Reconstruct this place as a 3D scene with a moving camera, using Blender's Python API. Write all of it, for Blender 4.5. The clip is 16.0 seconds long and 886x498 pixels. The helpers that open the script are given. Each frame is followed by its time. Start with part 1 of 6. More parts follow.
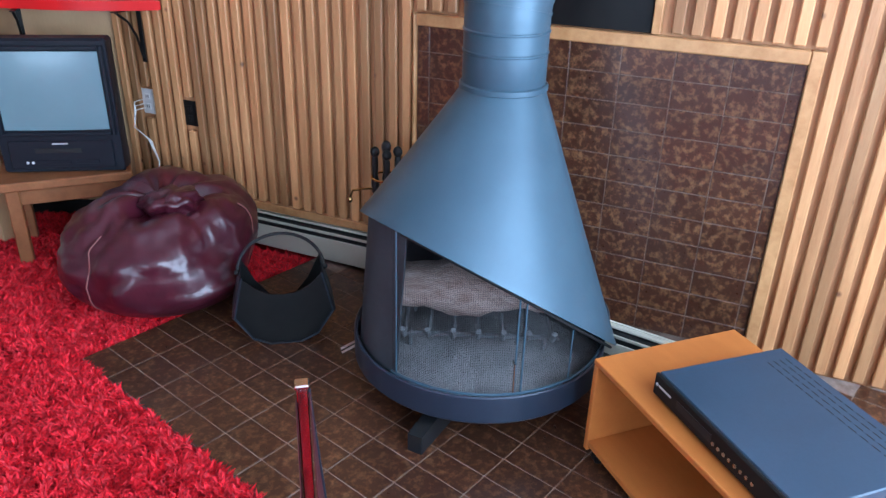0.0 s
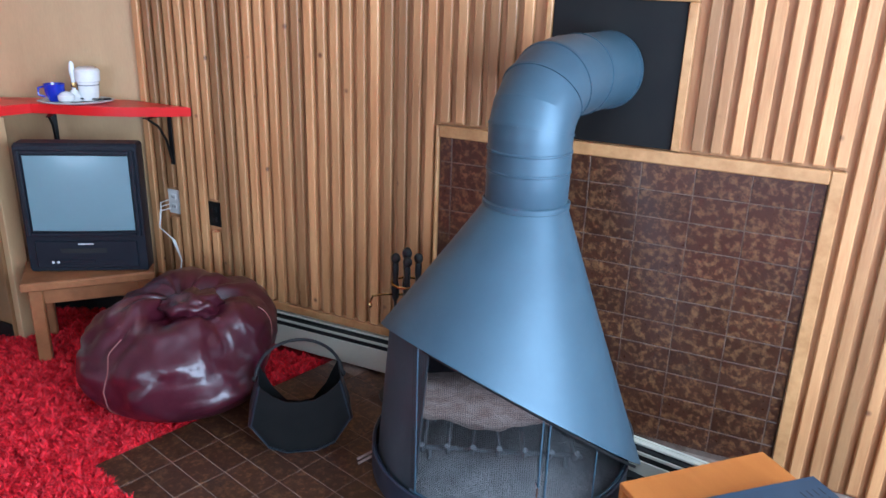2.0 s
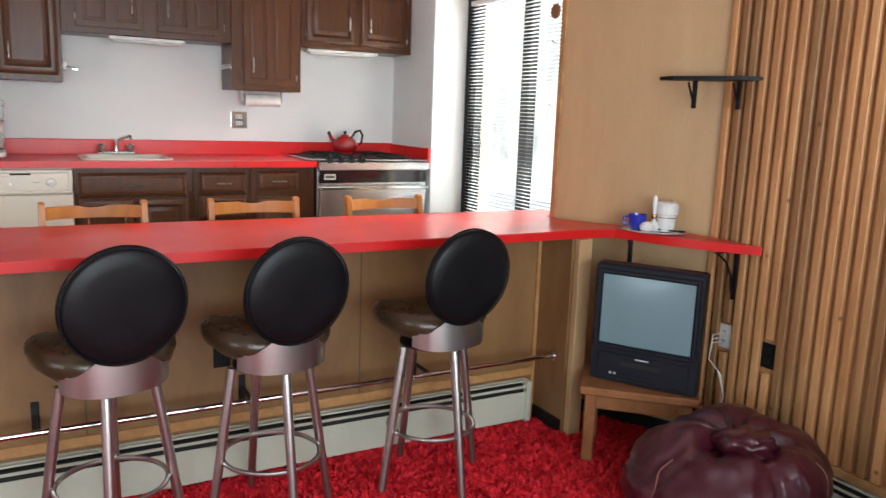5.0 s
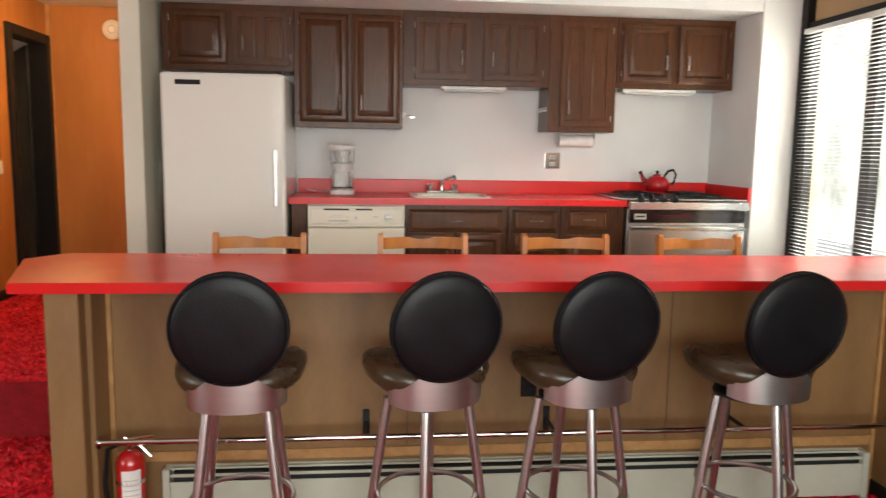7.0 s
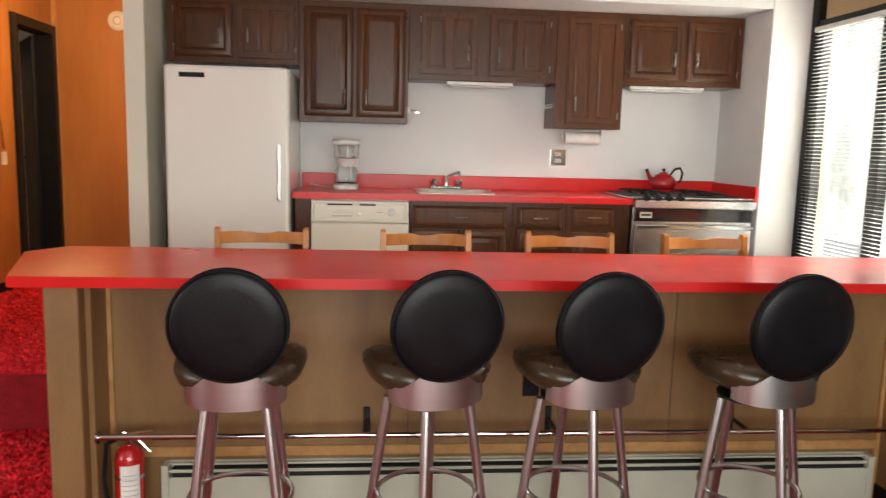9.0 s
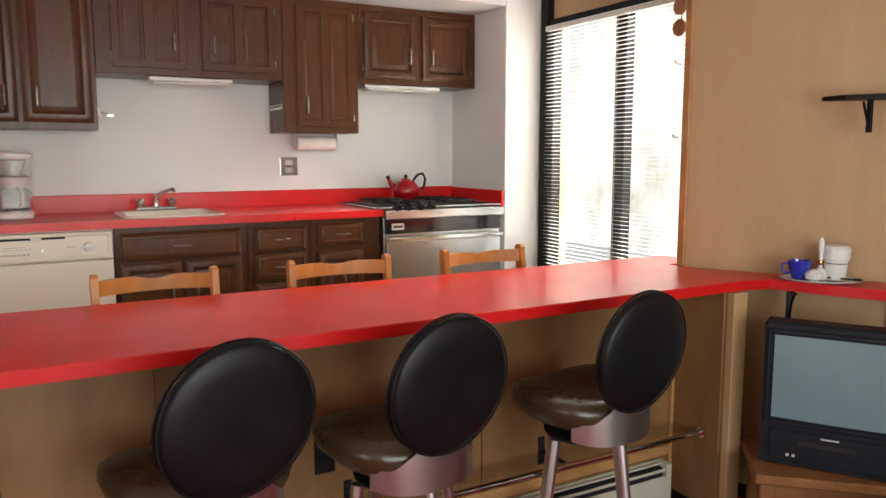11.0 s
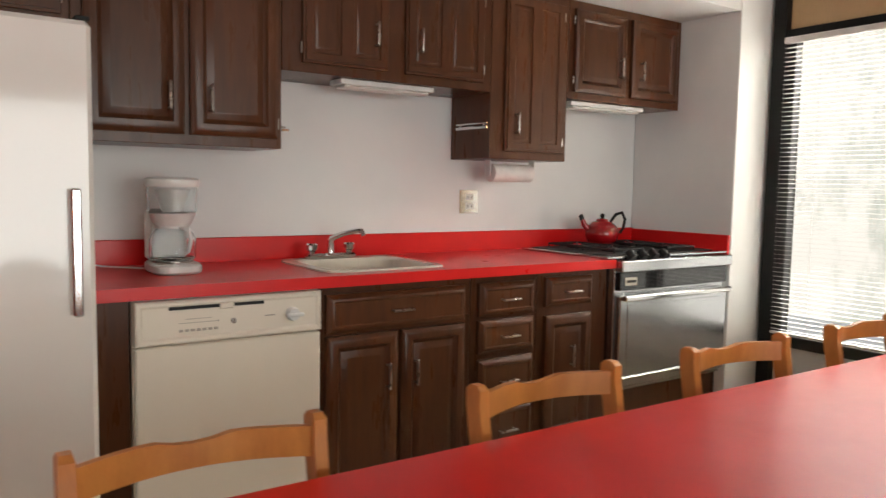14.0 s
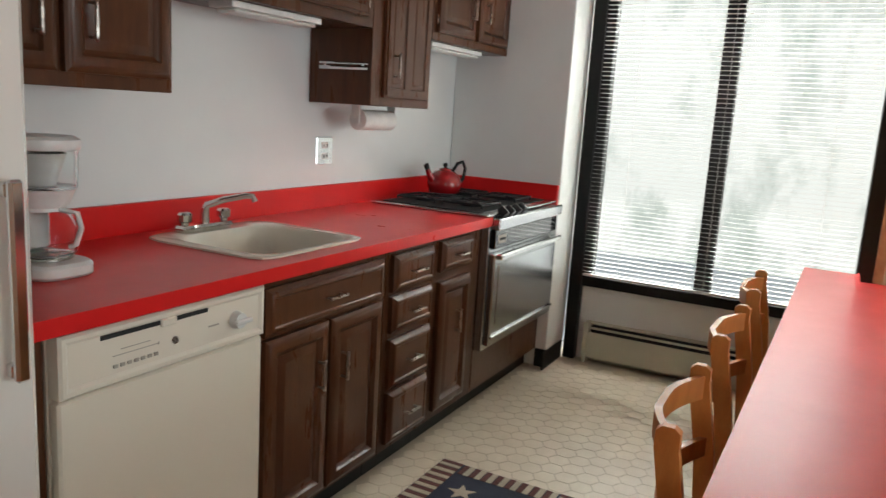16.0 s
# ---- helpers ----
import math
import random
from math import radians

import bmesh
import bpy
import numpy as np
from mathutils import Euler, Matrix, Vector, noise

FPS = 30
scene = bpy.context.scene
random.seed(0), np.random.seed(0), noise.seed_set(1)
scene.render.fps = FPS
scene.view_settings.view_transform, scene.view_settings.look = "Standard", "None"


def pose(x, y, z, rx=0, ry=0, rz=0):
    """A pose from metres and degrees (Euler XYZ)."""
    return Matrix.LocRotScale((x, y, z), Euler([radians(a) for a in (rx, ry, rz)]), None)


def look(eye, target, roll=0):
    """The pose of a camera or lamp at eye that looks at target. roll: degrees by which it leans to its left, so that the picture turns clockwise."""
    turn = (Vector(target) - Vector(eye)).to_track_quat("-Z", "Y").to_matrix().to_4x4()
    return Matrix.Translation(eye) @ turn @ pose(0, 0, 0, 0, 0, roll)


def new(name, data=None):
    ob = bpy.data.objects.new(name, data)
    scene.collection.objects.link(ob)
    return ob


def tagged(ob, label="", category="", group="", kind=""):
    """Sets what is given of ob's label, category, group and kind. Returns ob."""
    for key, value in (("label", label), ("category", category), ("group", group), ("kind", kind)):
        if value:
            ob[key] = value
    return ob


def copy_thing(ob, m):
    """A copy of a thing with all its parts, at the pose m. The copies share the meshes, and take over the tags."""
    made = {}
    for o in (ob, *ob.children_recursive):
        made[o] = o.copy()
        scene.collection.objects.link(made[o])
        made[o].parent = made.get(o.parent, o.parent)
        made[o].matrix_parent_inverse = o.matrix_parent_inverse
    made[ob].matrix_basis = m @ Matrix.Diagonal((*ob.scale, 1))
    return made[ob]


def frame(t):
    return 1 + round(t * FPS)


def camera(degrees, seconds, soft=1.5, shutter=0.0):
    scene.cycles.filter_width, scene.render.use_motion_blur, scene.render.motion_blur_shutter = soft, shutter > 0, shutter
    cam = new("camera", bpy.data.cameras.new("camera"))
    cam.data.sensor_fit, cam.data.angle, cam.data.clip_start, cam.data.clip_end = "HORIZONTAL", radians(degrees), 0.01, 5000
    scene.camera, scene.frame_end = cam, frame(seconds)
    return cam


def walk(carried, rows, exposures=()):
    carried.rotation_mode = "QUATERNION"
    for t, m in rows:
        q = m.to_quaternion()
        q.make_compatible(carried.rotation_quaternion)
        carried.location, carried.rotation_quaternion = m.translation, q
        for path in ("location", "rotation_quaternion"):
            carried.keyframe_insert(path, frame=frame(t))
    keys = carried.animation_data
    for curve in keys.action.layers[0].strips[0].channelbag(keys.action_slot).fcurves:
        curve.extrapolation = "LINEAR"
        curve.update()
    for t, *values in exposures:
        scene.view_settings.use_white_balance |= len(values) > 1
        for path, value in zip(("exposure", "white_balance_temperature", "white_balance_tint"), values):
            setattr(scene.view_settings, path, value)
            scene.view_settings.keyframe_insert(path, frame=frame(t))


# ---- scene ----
cam = camera(61.0, 16.0, soft=1.4, shutter=0.3)
EXPO = [(0, 1.12, 5250, 10), (2.8, 1.10, 5350, 8), (3.6, 1.0, 5800, 8), (4.2, 0.80, 6100, 8), (6.5, 0.52, 7550, 9), (10, 0.47, 7600, 11), (12.5, 0.19, 7700, 14), (14.5, 0.14, 7600, 10), (16, 0.06, 6900, 5)]
PATH = [
    (0, (0.679, -5.586, 1.187), (2.239, -4.91, 0.362), 1.6),
    (0.5, (0.685, -5.583, 1.205), (2.242, -4.867, 0.408), 2.2),
    (1, (0.692, -5.578, 1.21), (2.252, -4.834, 0.445), 1.9),
    (1.5, (0.693, -5.569, 1.241), (2.282, -4.834, 0.525), 1.9),
    (2, (0.701, -5.545, 1.272), (2.318, -4.801, 0.635), 1.9),
    (2.5, (0.647, -5.511, 1.279), (2.228, -4.641, 0.714), 2.1),
    (3, (0.522, -5.42, 1.276), (2.061, -4.45, 0.765), 2.1),
    (3.5, (0.459, -5.387, 1.287), (1.934, -4.304, 0.813), 2.2),
    (4, (0.424, -5.362, 1.288), (1.684, -4.026, 0.838), 1.7),
    (4.2, (0.407, -5.347, 1.278), (1.569, -3.92, 0.849), 1.5),
    (6.3, (0.417, -5.349, 1.203), (0.993, -3.453, 0.928), 2.0),
    (6.5, (0.407, -5.342, 1.193), (0.882, -3.418, 0.927), 1.4),
    (7, (0.376, -5.352, 1.214), (0.574, -3.379, 0.953), 0.9),
    (7.5, (0.356, -5.336, 1.21), (0.385, -3.352, 0.958), 0.9),
    (8, (0.338, -5.339, 1.211), (0.285, -3.356, 0.956), 1.0),
    (8.5, (0.361, -5.343, 1.209), (0.348, -3.361, 0.945), 1.1),
    (9, (0.389, -5.324, 1.223), (0.573, -3.352, 0.947), 1.5),
    (9.5, (0.385, -5.274, 1.213), (0.734, -3.326, 0.928), 1.9),
    (10, (0.304, -5.072, 1.201), (0.863, -3.174, 0.91), 0.7),
    (10.2, (0.28, -4.982, 1.205), (0.943, -3.119, 0.909), 0.7),
    (12.5, (0.087, -3.761, 1.256), (1.263, -2.154, 1.082), -1.3),
    (13, (-0.099, -3.526, 1.228), (1.086, -1.921, 1.08), 0.8),
    (13.5, (-0.322, -3.279, 1.229), (0.957, -1.75, 1.071), 1.6),
    (14, (-0.502, -2.96, 1.222), (0.632, -1.321, 1.056), 1.0),
    (14.5, (-0.729, -2.659, 1.201), (0.423, -1.031, 1.048), 1.4),
    (15, (-0.91, -2.395, 1.215), (0.525, -1.022, 0.981), 2.8),
    (15.5, (-0.892, -2.135, 1.266), (0.720, -0.984, 0.985), 1.5),
    (16, (-0.911, -1.955, 1.351), (0.834, -1.047, 0.988), 3.6),
]
walk(cam, [(t, look(eye, target, roll)) for t, eye, target, roll in PATH], exposures=EXPO)

# ---- world and light ----
CEIL = 2.42
F = -0.38          # living room floor in the living room's own measure
ROOM = Matrix.Translation((0.02035, -0.2926, 0.0397)) @ Matrix.Scale(0.945, 4)   # the living room's measure to metres
HOUSE = Matrix.Identity(4)
PLACE = HOUSE      # where the things now being built stand
FLOOR = -0.3194    # sunken living room floor in metres; the kitchen floor is 0
STEP_Y = -1.42     # edge of the raised hall
world = bpy.data.worlds.new("world")
scene.world = world
world.use_nodes = True
_wn = world.node_tree.nodes
_sky = _wn.new("ShaderNodeTexSky")
_sky.sky_type = "NISHITA"
_sky.sun_disc = False
_sky.sun_elevation = radians(35)
_sky.sun_rotation = radians(60)
_sky.dust_density = 4.0
world.node_tree.links.new(_sky.outputs[0], _wn["Background"].inputs[0])
_wn["Background"].inputs[1].default_value = 0.12


def lamp(name, kind, m, power, colour, size=1.0, size_y=None):
    data = bpy.data.lights.new(name, kind)
    data.energy, data.color = power, colour
    if kind == "AREA":
        data.shape, data.size, data.size_y = "RECTANGLE", size, size_y or size
    elif kind == "SUN":
        data.angle = radians(size)
    else:
        data.shadow_soft_size = size
    ob = new(name, data)
    ob.matrix_world = m
    return ob


lamp("sun", "SUN", look((8, -3, 9), (3, -2, 0)), 1.5, (0.94, 0.97, 1.0), 10)
lamp("window_daylight", "AREA", look((4.6, -1.4, 3.3), (1.6, -1.3, 0.4)), 1280, (0.93, 0.97, 1.0), 2.4, 1.8)
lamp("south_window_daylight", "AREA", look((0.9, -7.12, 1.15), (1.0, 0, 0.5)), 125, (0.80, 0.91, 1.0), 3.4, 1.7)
lamp("west_window_daylight", "AREA", look((-3.9, -5.0, 1.0), (3, -4.6, 0.4)), 38, (0.80, 0.91, 1.0), 2.2, 1.6)
lamp("hall_bulb", "POINT", pose(-1.75, 0.2, 2.2), 36, (1.0, 0.62, 0.3), 0.08)

# ---- materials ----


def material(name, base, rough=0.5, metal=0.0, second=None, scale=8.0, amount=0.5, bump=0.0, bump_scale=120.0, stretch=(1, 1, 1), rand=0.0, coat=0.0, fine=0.08):
    """A principled surface: two colours mixed by noise, fine grain, a bump, and a shade that varies by object."""
    m = bpy.data.materials.new(name)
    m.use_nodes = True
    n, link = m.node_tree.nodes, m.node_tree.links.new
    p = n["Principled BSDF"]
    p.inputs["Roughness"].default_value = rough
    p.inputs["Metallic"].default_value = metal
    p.inputs["Coat Weight"].default_value = coat
    co = n.new("ShaderNodeTexCoord")
    mp = n.new("ShaderNodeMapping")
    mp.inputs["Scale"].default_value = stretch
    link(co.outputs["Object"], mp.inputs[0])
    if rand:
        oi = n.new("ShaderNodeObjectInfo")
        ad = n.new("ShaderNodeVectorMath")
        ad.operation = "ADD"
        sc = n.new("ShaderNodeMath")
        sc.operation = "MULTIPLY"
        sc.inputs[1].default_value = 37.0
        link(oi.outputs["Random"], sc.inputs[0])
        link(co.outputs["Object"], ad.inputs[0])
        link(sc.outputs[0], ad.inputs[1])
        link(ad.outputs[0], mp.inputs[0])
    t1 = n.new("ShaderNodeTexNoise")
    t1.inputs["Scale"].default_value, t1.inputs["Detail"].default_value, t1.inputs["Roughness"].default_value = scale, 6, 0.65
    t2 = n.new("ShaderNodeTexNoise")
    t2.inputs["Scale"].default_value, t2.inputs["Detail"].default_value = bump_scale, 3
    link(mp.outputs[0], t1.inputs[0])
    link(mp.outputs[0], t2.inputs[0])
    ramp = n.new("ShaderNodeMapRange")
    ramp.inputs[1].default_value, ramp.inputs[2].default_value = 0.5 - 0.5 * amount * 0.6, 0.5 + 0.5 * amount * 0.6
    link(t1.outputs[0], ramp.inputs[0])
    mix = n.new("ShaderNodeMix")
    mix.data_type = "RGBA"
    second = second or tuple(c * 0.8 for c in base)
    mix.inputs["A"].default_value, mix.inputs["B"].default_value = (*base, 1), (*second, 1)
    link(ramp.outputs[0], mix.inputs["Factor"])
    hsv = n.new("ShaderNodeHueSaturation")
    link(mix.outputs["Result"], hsv.inputs["Color"])
    val = n.new("ShaderNodeMapRange")
    val.inputs[3].default_value, val.inputs[4].default_value = 1 - fine, 1 + fine
    link(t2.outputs[0], val.inputs[0])
    if rand:
        rv = n.new("ShaderNodeMapRange")
        rv.inputs[3].default_value, rv.inputs[4].default_value = 1 - rand, 1 + rand
        link(oi.outputs["Random"], rv.inputs[0])
        mul = n.new("ShaderNodeMath")
        mul.operation = "MULTIPLY"
        link(val.outputs[0], mul.inputs[0])
        link(rv.outputs[0], mul.inputs[1])
        link(mul.outputs[0], hsv.inputs["Value"])
    else:
        link(val.outputs[0], hsv.inputs["Value"])
    link(hsv.outputs[0], p.inputs["Base Color"])
    rr = n.new("ShaderNodeMapRange")
    rr.inputs[3].default_value, rr.inputs[4].default_value = max(0.03, rough - 0.07), min(1, rough + 0.07)
    link(t1.outputs[0], rr.inputs[0])
    link(rr.outputs[0], p.inputs["Roughness"])
    if bump:
        b = n.new("ShaderNodeBump")
        b.inputs["Strength"].default_value, b.inputs["Distance"].default_value = bump, 0.01
        link(t2.outputs[0], b.inputs["Height"])
        link(b.outputs[0], p.inputs["Normal"])
    return m


def glass(name, tint=(1, 1, 1), rough=0.02):
    m = bpy.data.materials.new(name)
    m.use_nodes = True
    p = m.node_tree.nodes["Principled BSDF"]
    p.inputs["Base Color"].default_value = (*tint, 1)
    p.inputs["Roughness"].default_value = rough
    p.inputs["Transmission Weight"].default_value = 1
    p.inputs["IOR"].default_value = 1.16
    return m


def dull(m, level):
    m.node_tree.nodes["Principled BSDF"].inputs["Specular IOR Level"].default_value = level
    return m


def blotches(m, low, high):
    """Sharper-edged patches of the second colour."""
    for n in m.node_tree.nodes:
        if n.type == "MAP_RANGE" and n.inputs[0].links and n.outputs[0].links and n.outputs[0].links[0].to_node.type == "MIX":
            n.inputs[1].default_value, n.inputs[2].default_value = low, high
    return m


def knots(m, scale, reach, colour):
    """Small round dark knots scattered through the wood."""
    n, link = m.node_tree.nodes, m.node_tree.links.new
    src = n["Principled BSDF"].inputs["Base Color"].links[0].from_socket
    v, r, mix = n.new("ShaderNodeTexVoronoi"), n.new("ShaderNodeMapRange"), n.new("ShaderNodeMix")
    v.inputs["Scale"].default_value = scale
    co, oi, sc, ad = n.new("ShaderNodeTexCoord"), n.new("ShaderNodeObjectInfo"), n.new("ShaderNodeMath"), n.new("ShaderNodeVectorMath")
    sc.operation, ad.operation = "MULTIPLY", "ADD"
    sc.inputs[1].default_value = 53.0
    link(oi.outputs["Random"], sc.inputs[0])
    link(co.outputs["Object"], ad.inputs[0])
    link(sc.outputs[0], ad.inputs[1])
    link(ad.outputs[0], v.inputs["Vector"])
    r.inputs[1].default_value, r.inputs[2].default_value, r.inputs[3].default_value, r.inputs[4].default_value = reach * 0.35, reach, 0.85, 0.0
    link(v.outputs["Distance"], r.inputs[0])
    mix.data_type = "RGBA"
    mix.inputs["B"].default_value = (*colour, 1)
    link(r.outputs[0], mix.inputs["Factor"])
    link(src, mix.inputs["A"])
    link(mix.outputs["Result"], n["Principled BSDF"].inputs["Base Color"])
    return m


UP = (14, 14, 1)
slat_wood = knots(material("slat_wood", (0.57, 0.305, 0.128), 0.48, second=(0.34, 0.145, 0.052), scale=2.2, stretch=(6, 6, 0.7), amount=0.8, bump=0.15, bump_scale=30, rand=0.36), 7.0, 0.10, (0.10, 0.035, 0.015))
slat_back = material("slat_back", (0.50, 0.25, 0.11), 0.6, second=(0.33, 0.15, 0.06), scale=2.5, stretch=UP, rand=0.1)
trim_wood = material("trim_wood", (0.50, 0.27, 0.11), 0.42, second=(0.36, 0.17, 0.06), scale=4, stretch=(3, 3, 3), rand=0.1)
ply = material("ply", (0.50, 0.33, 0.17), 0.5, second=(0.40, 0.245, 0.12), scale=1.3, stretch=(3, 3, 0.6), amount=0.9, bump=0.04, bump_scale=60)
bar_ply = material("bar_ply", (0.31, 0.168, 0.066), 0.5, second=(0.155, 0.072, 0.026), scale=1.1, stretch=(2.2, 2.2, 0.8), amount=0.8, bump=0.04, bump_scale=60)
hall_ply = material("hall_ply", (0.46, 0.19, 0.055), 0.4, second=(0.31, 0.11, 0.028), scale=1.5, stretch=(3, 3, 0.5), amount=0.9)
cab_wood = dull(material("cab_wood", (0.108, 0.039, 0.0155), 0.29, second=(0.052, 0.0175, 0.007), scale=3, stretch=(8, 8, 1), amount=0.9, bump=0.05, bump_scale=60, rand=0.12), 0.30)
cab_inside = material("cab_inside", (0.10, 0.05, 0.03), 0.6)
chair_wood = material("chair_wood", (0.55, 0.22, 0.055), 0.38, second=(0.42, 0.15, 0.035), scale=5, stretch=(3, 3, 1), rand=0.06)
box_wood = material("box_wood", (0.50, 0.175, 0.036), 0.42, second=(0.40, 0.125, 0.024), scale=2, stretch=(1, 5, 5), amount=0.8)
table_wood = material("table_wood", (0.30, 0.12, 0.045), 0.4, second=(0.21, 0.08, 0.028), scale=3, stretch=(4, 4, 4))
red_top = dull(material("red_laminate", (0.64, 0.012, 0.013), 0.3, second=(0.58, 0.010, 0.011), scale=3, amount=0.5, fine=0.03, bump=0.02, bump_scale=300), 0.40)
white_paint = material("white_paint", (0.74, 0.75, 0.73), 0.6, second=(0.70, 0.71, 0.70), scale=1.5, bump=0.05, bump_scale=180, fine=0.02)
cream_paint = material("cream_paint", (0.72, 0.69, 0.58), 0.6, second=(0.67, 0.64, 0.53), scale=1.5, bump=0.05, bump_scale=180, fine=0.02)
grey_paint = material("grey_paint", (0.50, 0.48, 0.47), 0.6, scale=2, fine=0.03)
black_paint = dull(material("black_paint", (0.0045, 0.0045, 0.0048), 0.5, second=(0.008, 0.0075, 0.007), scale=9, fine=0.1), 0.22)
hod_edge = dull(material("hod_edge", (0.022, 0.030, 0.042), 0.38, metal=0.4, second=(0.035, 0.045, 0.06), scale=14), 0.4)
enamel = material("enamel", (0.78, 0.76, 0.71), 0.13, second=(0.76, 0.74, 0.68), scale=1.0, fine=0.01, coat=0.3)
dw_enamel = material("dw_enamel", (0.76, 0.70, 0.60), 0.3, second=(0.74, 0.68, 0.57), scale=1.0, fine=0.01)
heater_paint = material("heater_paint", (0.54, 0.54, 0.44), 0.4, second=(0.48, 0.48, 0.39), scale=3, fine=0.03)
dark_slot = material("dark_slot", (0.008, 0.008, 0.008), 0.7)
shag = material("shag", (0.34, 0.003, 0.009), 0.95, second=(0.18, 0.0015, 0.005), scale=14, amount=0.9, fine=0.25, bump=0.8, bump_scale=90)
vinyl = material("vinyl", (0.68, 0.60, 0.47), 0.36, second=(0.60, 0.52, 0.40), scale=6, fine=0.04)
vinyl_line = material("vinyl_line", (0.56, 0.48, 0.36), 0.5, fine=0.05)
tile_brown = blotches(material("tile_brown", (0.044, 0.016, 0.0085), 0.3, second=(0.15, 0.070, 0.030), scale=42, amount=0.55, bump=0.06, bump_scale=60, rand=0.16, coat=0.2), 0.48, 0.66)
wall_grout = material("wall_grout", (0.15, 0.105, 0.080), 0.8, second=(0.07, 0.045, 0.032), scale=12)
grout = material("grout", (0.26, 0.20, 0.16), 0.8, second=(0.15, 0.105, 0.08), scale=20)
stove_metal = material("stove_metal", (0.050, 0.094, 0.128), 0.45, metal=0.25, second=(0.040, 0.077, 0.108), scale=3, fine=0.05, bump=0.02, bump_scale=250)
soot = material("soot", (0.018, 0.026, 0.034), 0.6, metal=0.2, second=(0.055, 0.068, 0.080), scale=6, amount=0.9)
ash = material("ash", (0.13, 0.135, 0.14), 0.95, second=(0.30, 0.30, 0.30), scale=7, amount=0.9, bump=0.9, bump_scale=50)
ash_iron = material("ash_iron", (0.16, 0.17, 0.18), 0.7, metal=0.1, second=(0.07, 0.075, 0.08), scale=14, amount=0.9)
# stove_metal darkened: the shade on the fire pan is put into its colour
stove_shaded = material("stove_shaded", (0.026, 0.036, 0.058), 0.42, metal=0.25, second=(0.020, 0.028, 0.045), scale=3, fine=0.05)
black_gloss = material("black_gloss", (0.01, 0.01, 0.011), 0.1, coat=0.6, fine=0.02)
bark = material("bark", (0.62, 0.50, 0.44), 0.9, second=(0.24, 0.14, 0.11), scale=9, stretch=(2, 6, 6), amount=0.9, bump=1.0, bump_scale=26)
iron = dull(material("iron", (0.012, 0.013, 0.016), 0.45, metal=0.2, second=(0.022, 0.021, 0.02), scale=20), 0.35)
chrome = material("chrome", (0.75, 0.74, 0.73), 0.12, metal=1.0, fine=0.02)
brass = material("brass", (0.6, 0.38, 0.15), 0.25, metal=1.0)
satin = material("satin_steel", (0.60, 0.58, 0.57), 0.33, metal=1.0, second=(0.54, 0.51, 0.50), scale=4, stretch=(1, 1, 8), fine=0.03)
steel = material("oven_steel", (0.62, 0.63, 0.64), 0.24, metal=1.0, second=(0.56, 0.57, 0.58), scale=2, stretch=(1, 1, 1), amount=0.5, fine=0.02)
pewter = material("pewter", (0.50, 0.45, 0.41), 0.28, metal=1.0, second=(0.32, 0.28, 0.25), scale=40)
black_vinyl = dull(material("black_vinyl", (0.0035, 0.0035, 0.0045), 0.42, second=(0.006, 0.006, 0.008), scale=6, fine=0.12, bump=0.10, bump_scale=160), 0.28)
seat_vinyl = material("seat_vinyl", (0.030, 0.018, 0.010), 0.28, second=(0.055, 0.031, 0.015), scale=5, fine=0.1, bump=0.08, bump_scale=120)
maroon = material("maroon_vinyl", (0.036, 0.0042, 0.011), 0.33, second=(0.070, 0.009, 0.018), scale=5, amount=0.8, fine=0.1, bump=0.3, bump_scale=14, coat=0.2)
seam_mat = material("seam", (0.24, 0.08, 0.07), 0.5, fine=0.1)
tv_plastic = dull(material("tv_plastic", (0.0055, 0.0075, 0.0125), 0.45, second=(0.008, 0.010, 0.016), scale=8, fine=0.1, bump=0.05, bump_scale=400), 0.3)
tv_glass = material("tv_glass", (0.17, 0.27, 0.30), 0.26, second=(0.14, 0.21, 0.24), scale=0.8, fine=0.01, coat=0.2)
vcr_metal = dull(material("vcr_metal", (0.018, 0.040, 0.066), 0.42, second=(0.024, 0.048, 0.078), scale=5, fine=0.1), 0.4)
light_print = material("light_print", (0.55, 0.56, 0.58), 0.5)
dim_print = material("dim_print", (0.42, 0.38, 0.32), 0.5)
sink_white = material("sink_white", (0.70, 0.66, 0.57), 0.22, second=(0.66, 0.62, 0.52), scale=4, fine=0.02, coat=0.4)
clear_glass = glass("clear_glass", (0.95, 0.97, 0.97))
white_plastic = material("white_plastic", (0.76, 0.75, 0.72), 0.3, fine=0.02)
kettle_red = material("kettle_red", (0.38, 0.006, 0.010), 0.2, fine=0.03, coat=0.3)
paper = material("paper", (0.80, 0.76, 0.72), 0.85, bump=0.2, bump_scale=90, fine=0.03)
blue_glaze = material("blue_glaze", (0.01, 0.03, 0.42), 0.18, coat=0.8)
china = material("china", (0.80, 0.80, 0.78), 0.2, coat=0.5, fine=0.02)
red_tank = material("red_tank", (0.52, 0.012, 0.012), 0.25, coat=0.6, fine=0.03)
rubber = dull(material("rubber", (0.008, 0.008, 0.008), 0.6), 0.25)
blind_white = material("blind_white", (0.72, 0.72, 0.70), 0.45, fine=0.02)
door_red = material("door_red", (0.30, 0.055, 0.03), 0.4, second=(0.22, 0.04, 0.02), scale=2, stretch=(3, 3, 0.5))
rug_navy = material("rug_navy", (0.018, 0.024, 0.05), 0.9, fine=0.3, bump=0.5, bump_scale=300)
rug_cream = material("rug_cream", (0.50, 0.43, 0.32), 0.9, fine=0.3, bump=0.5, bump_scale=300)
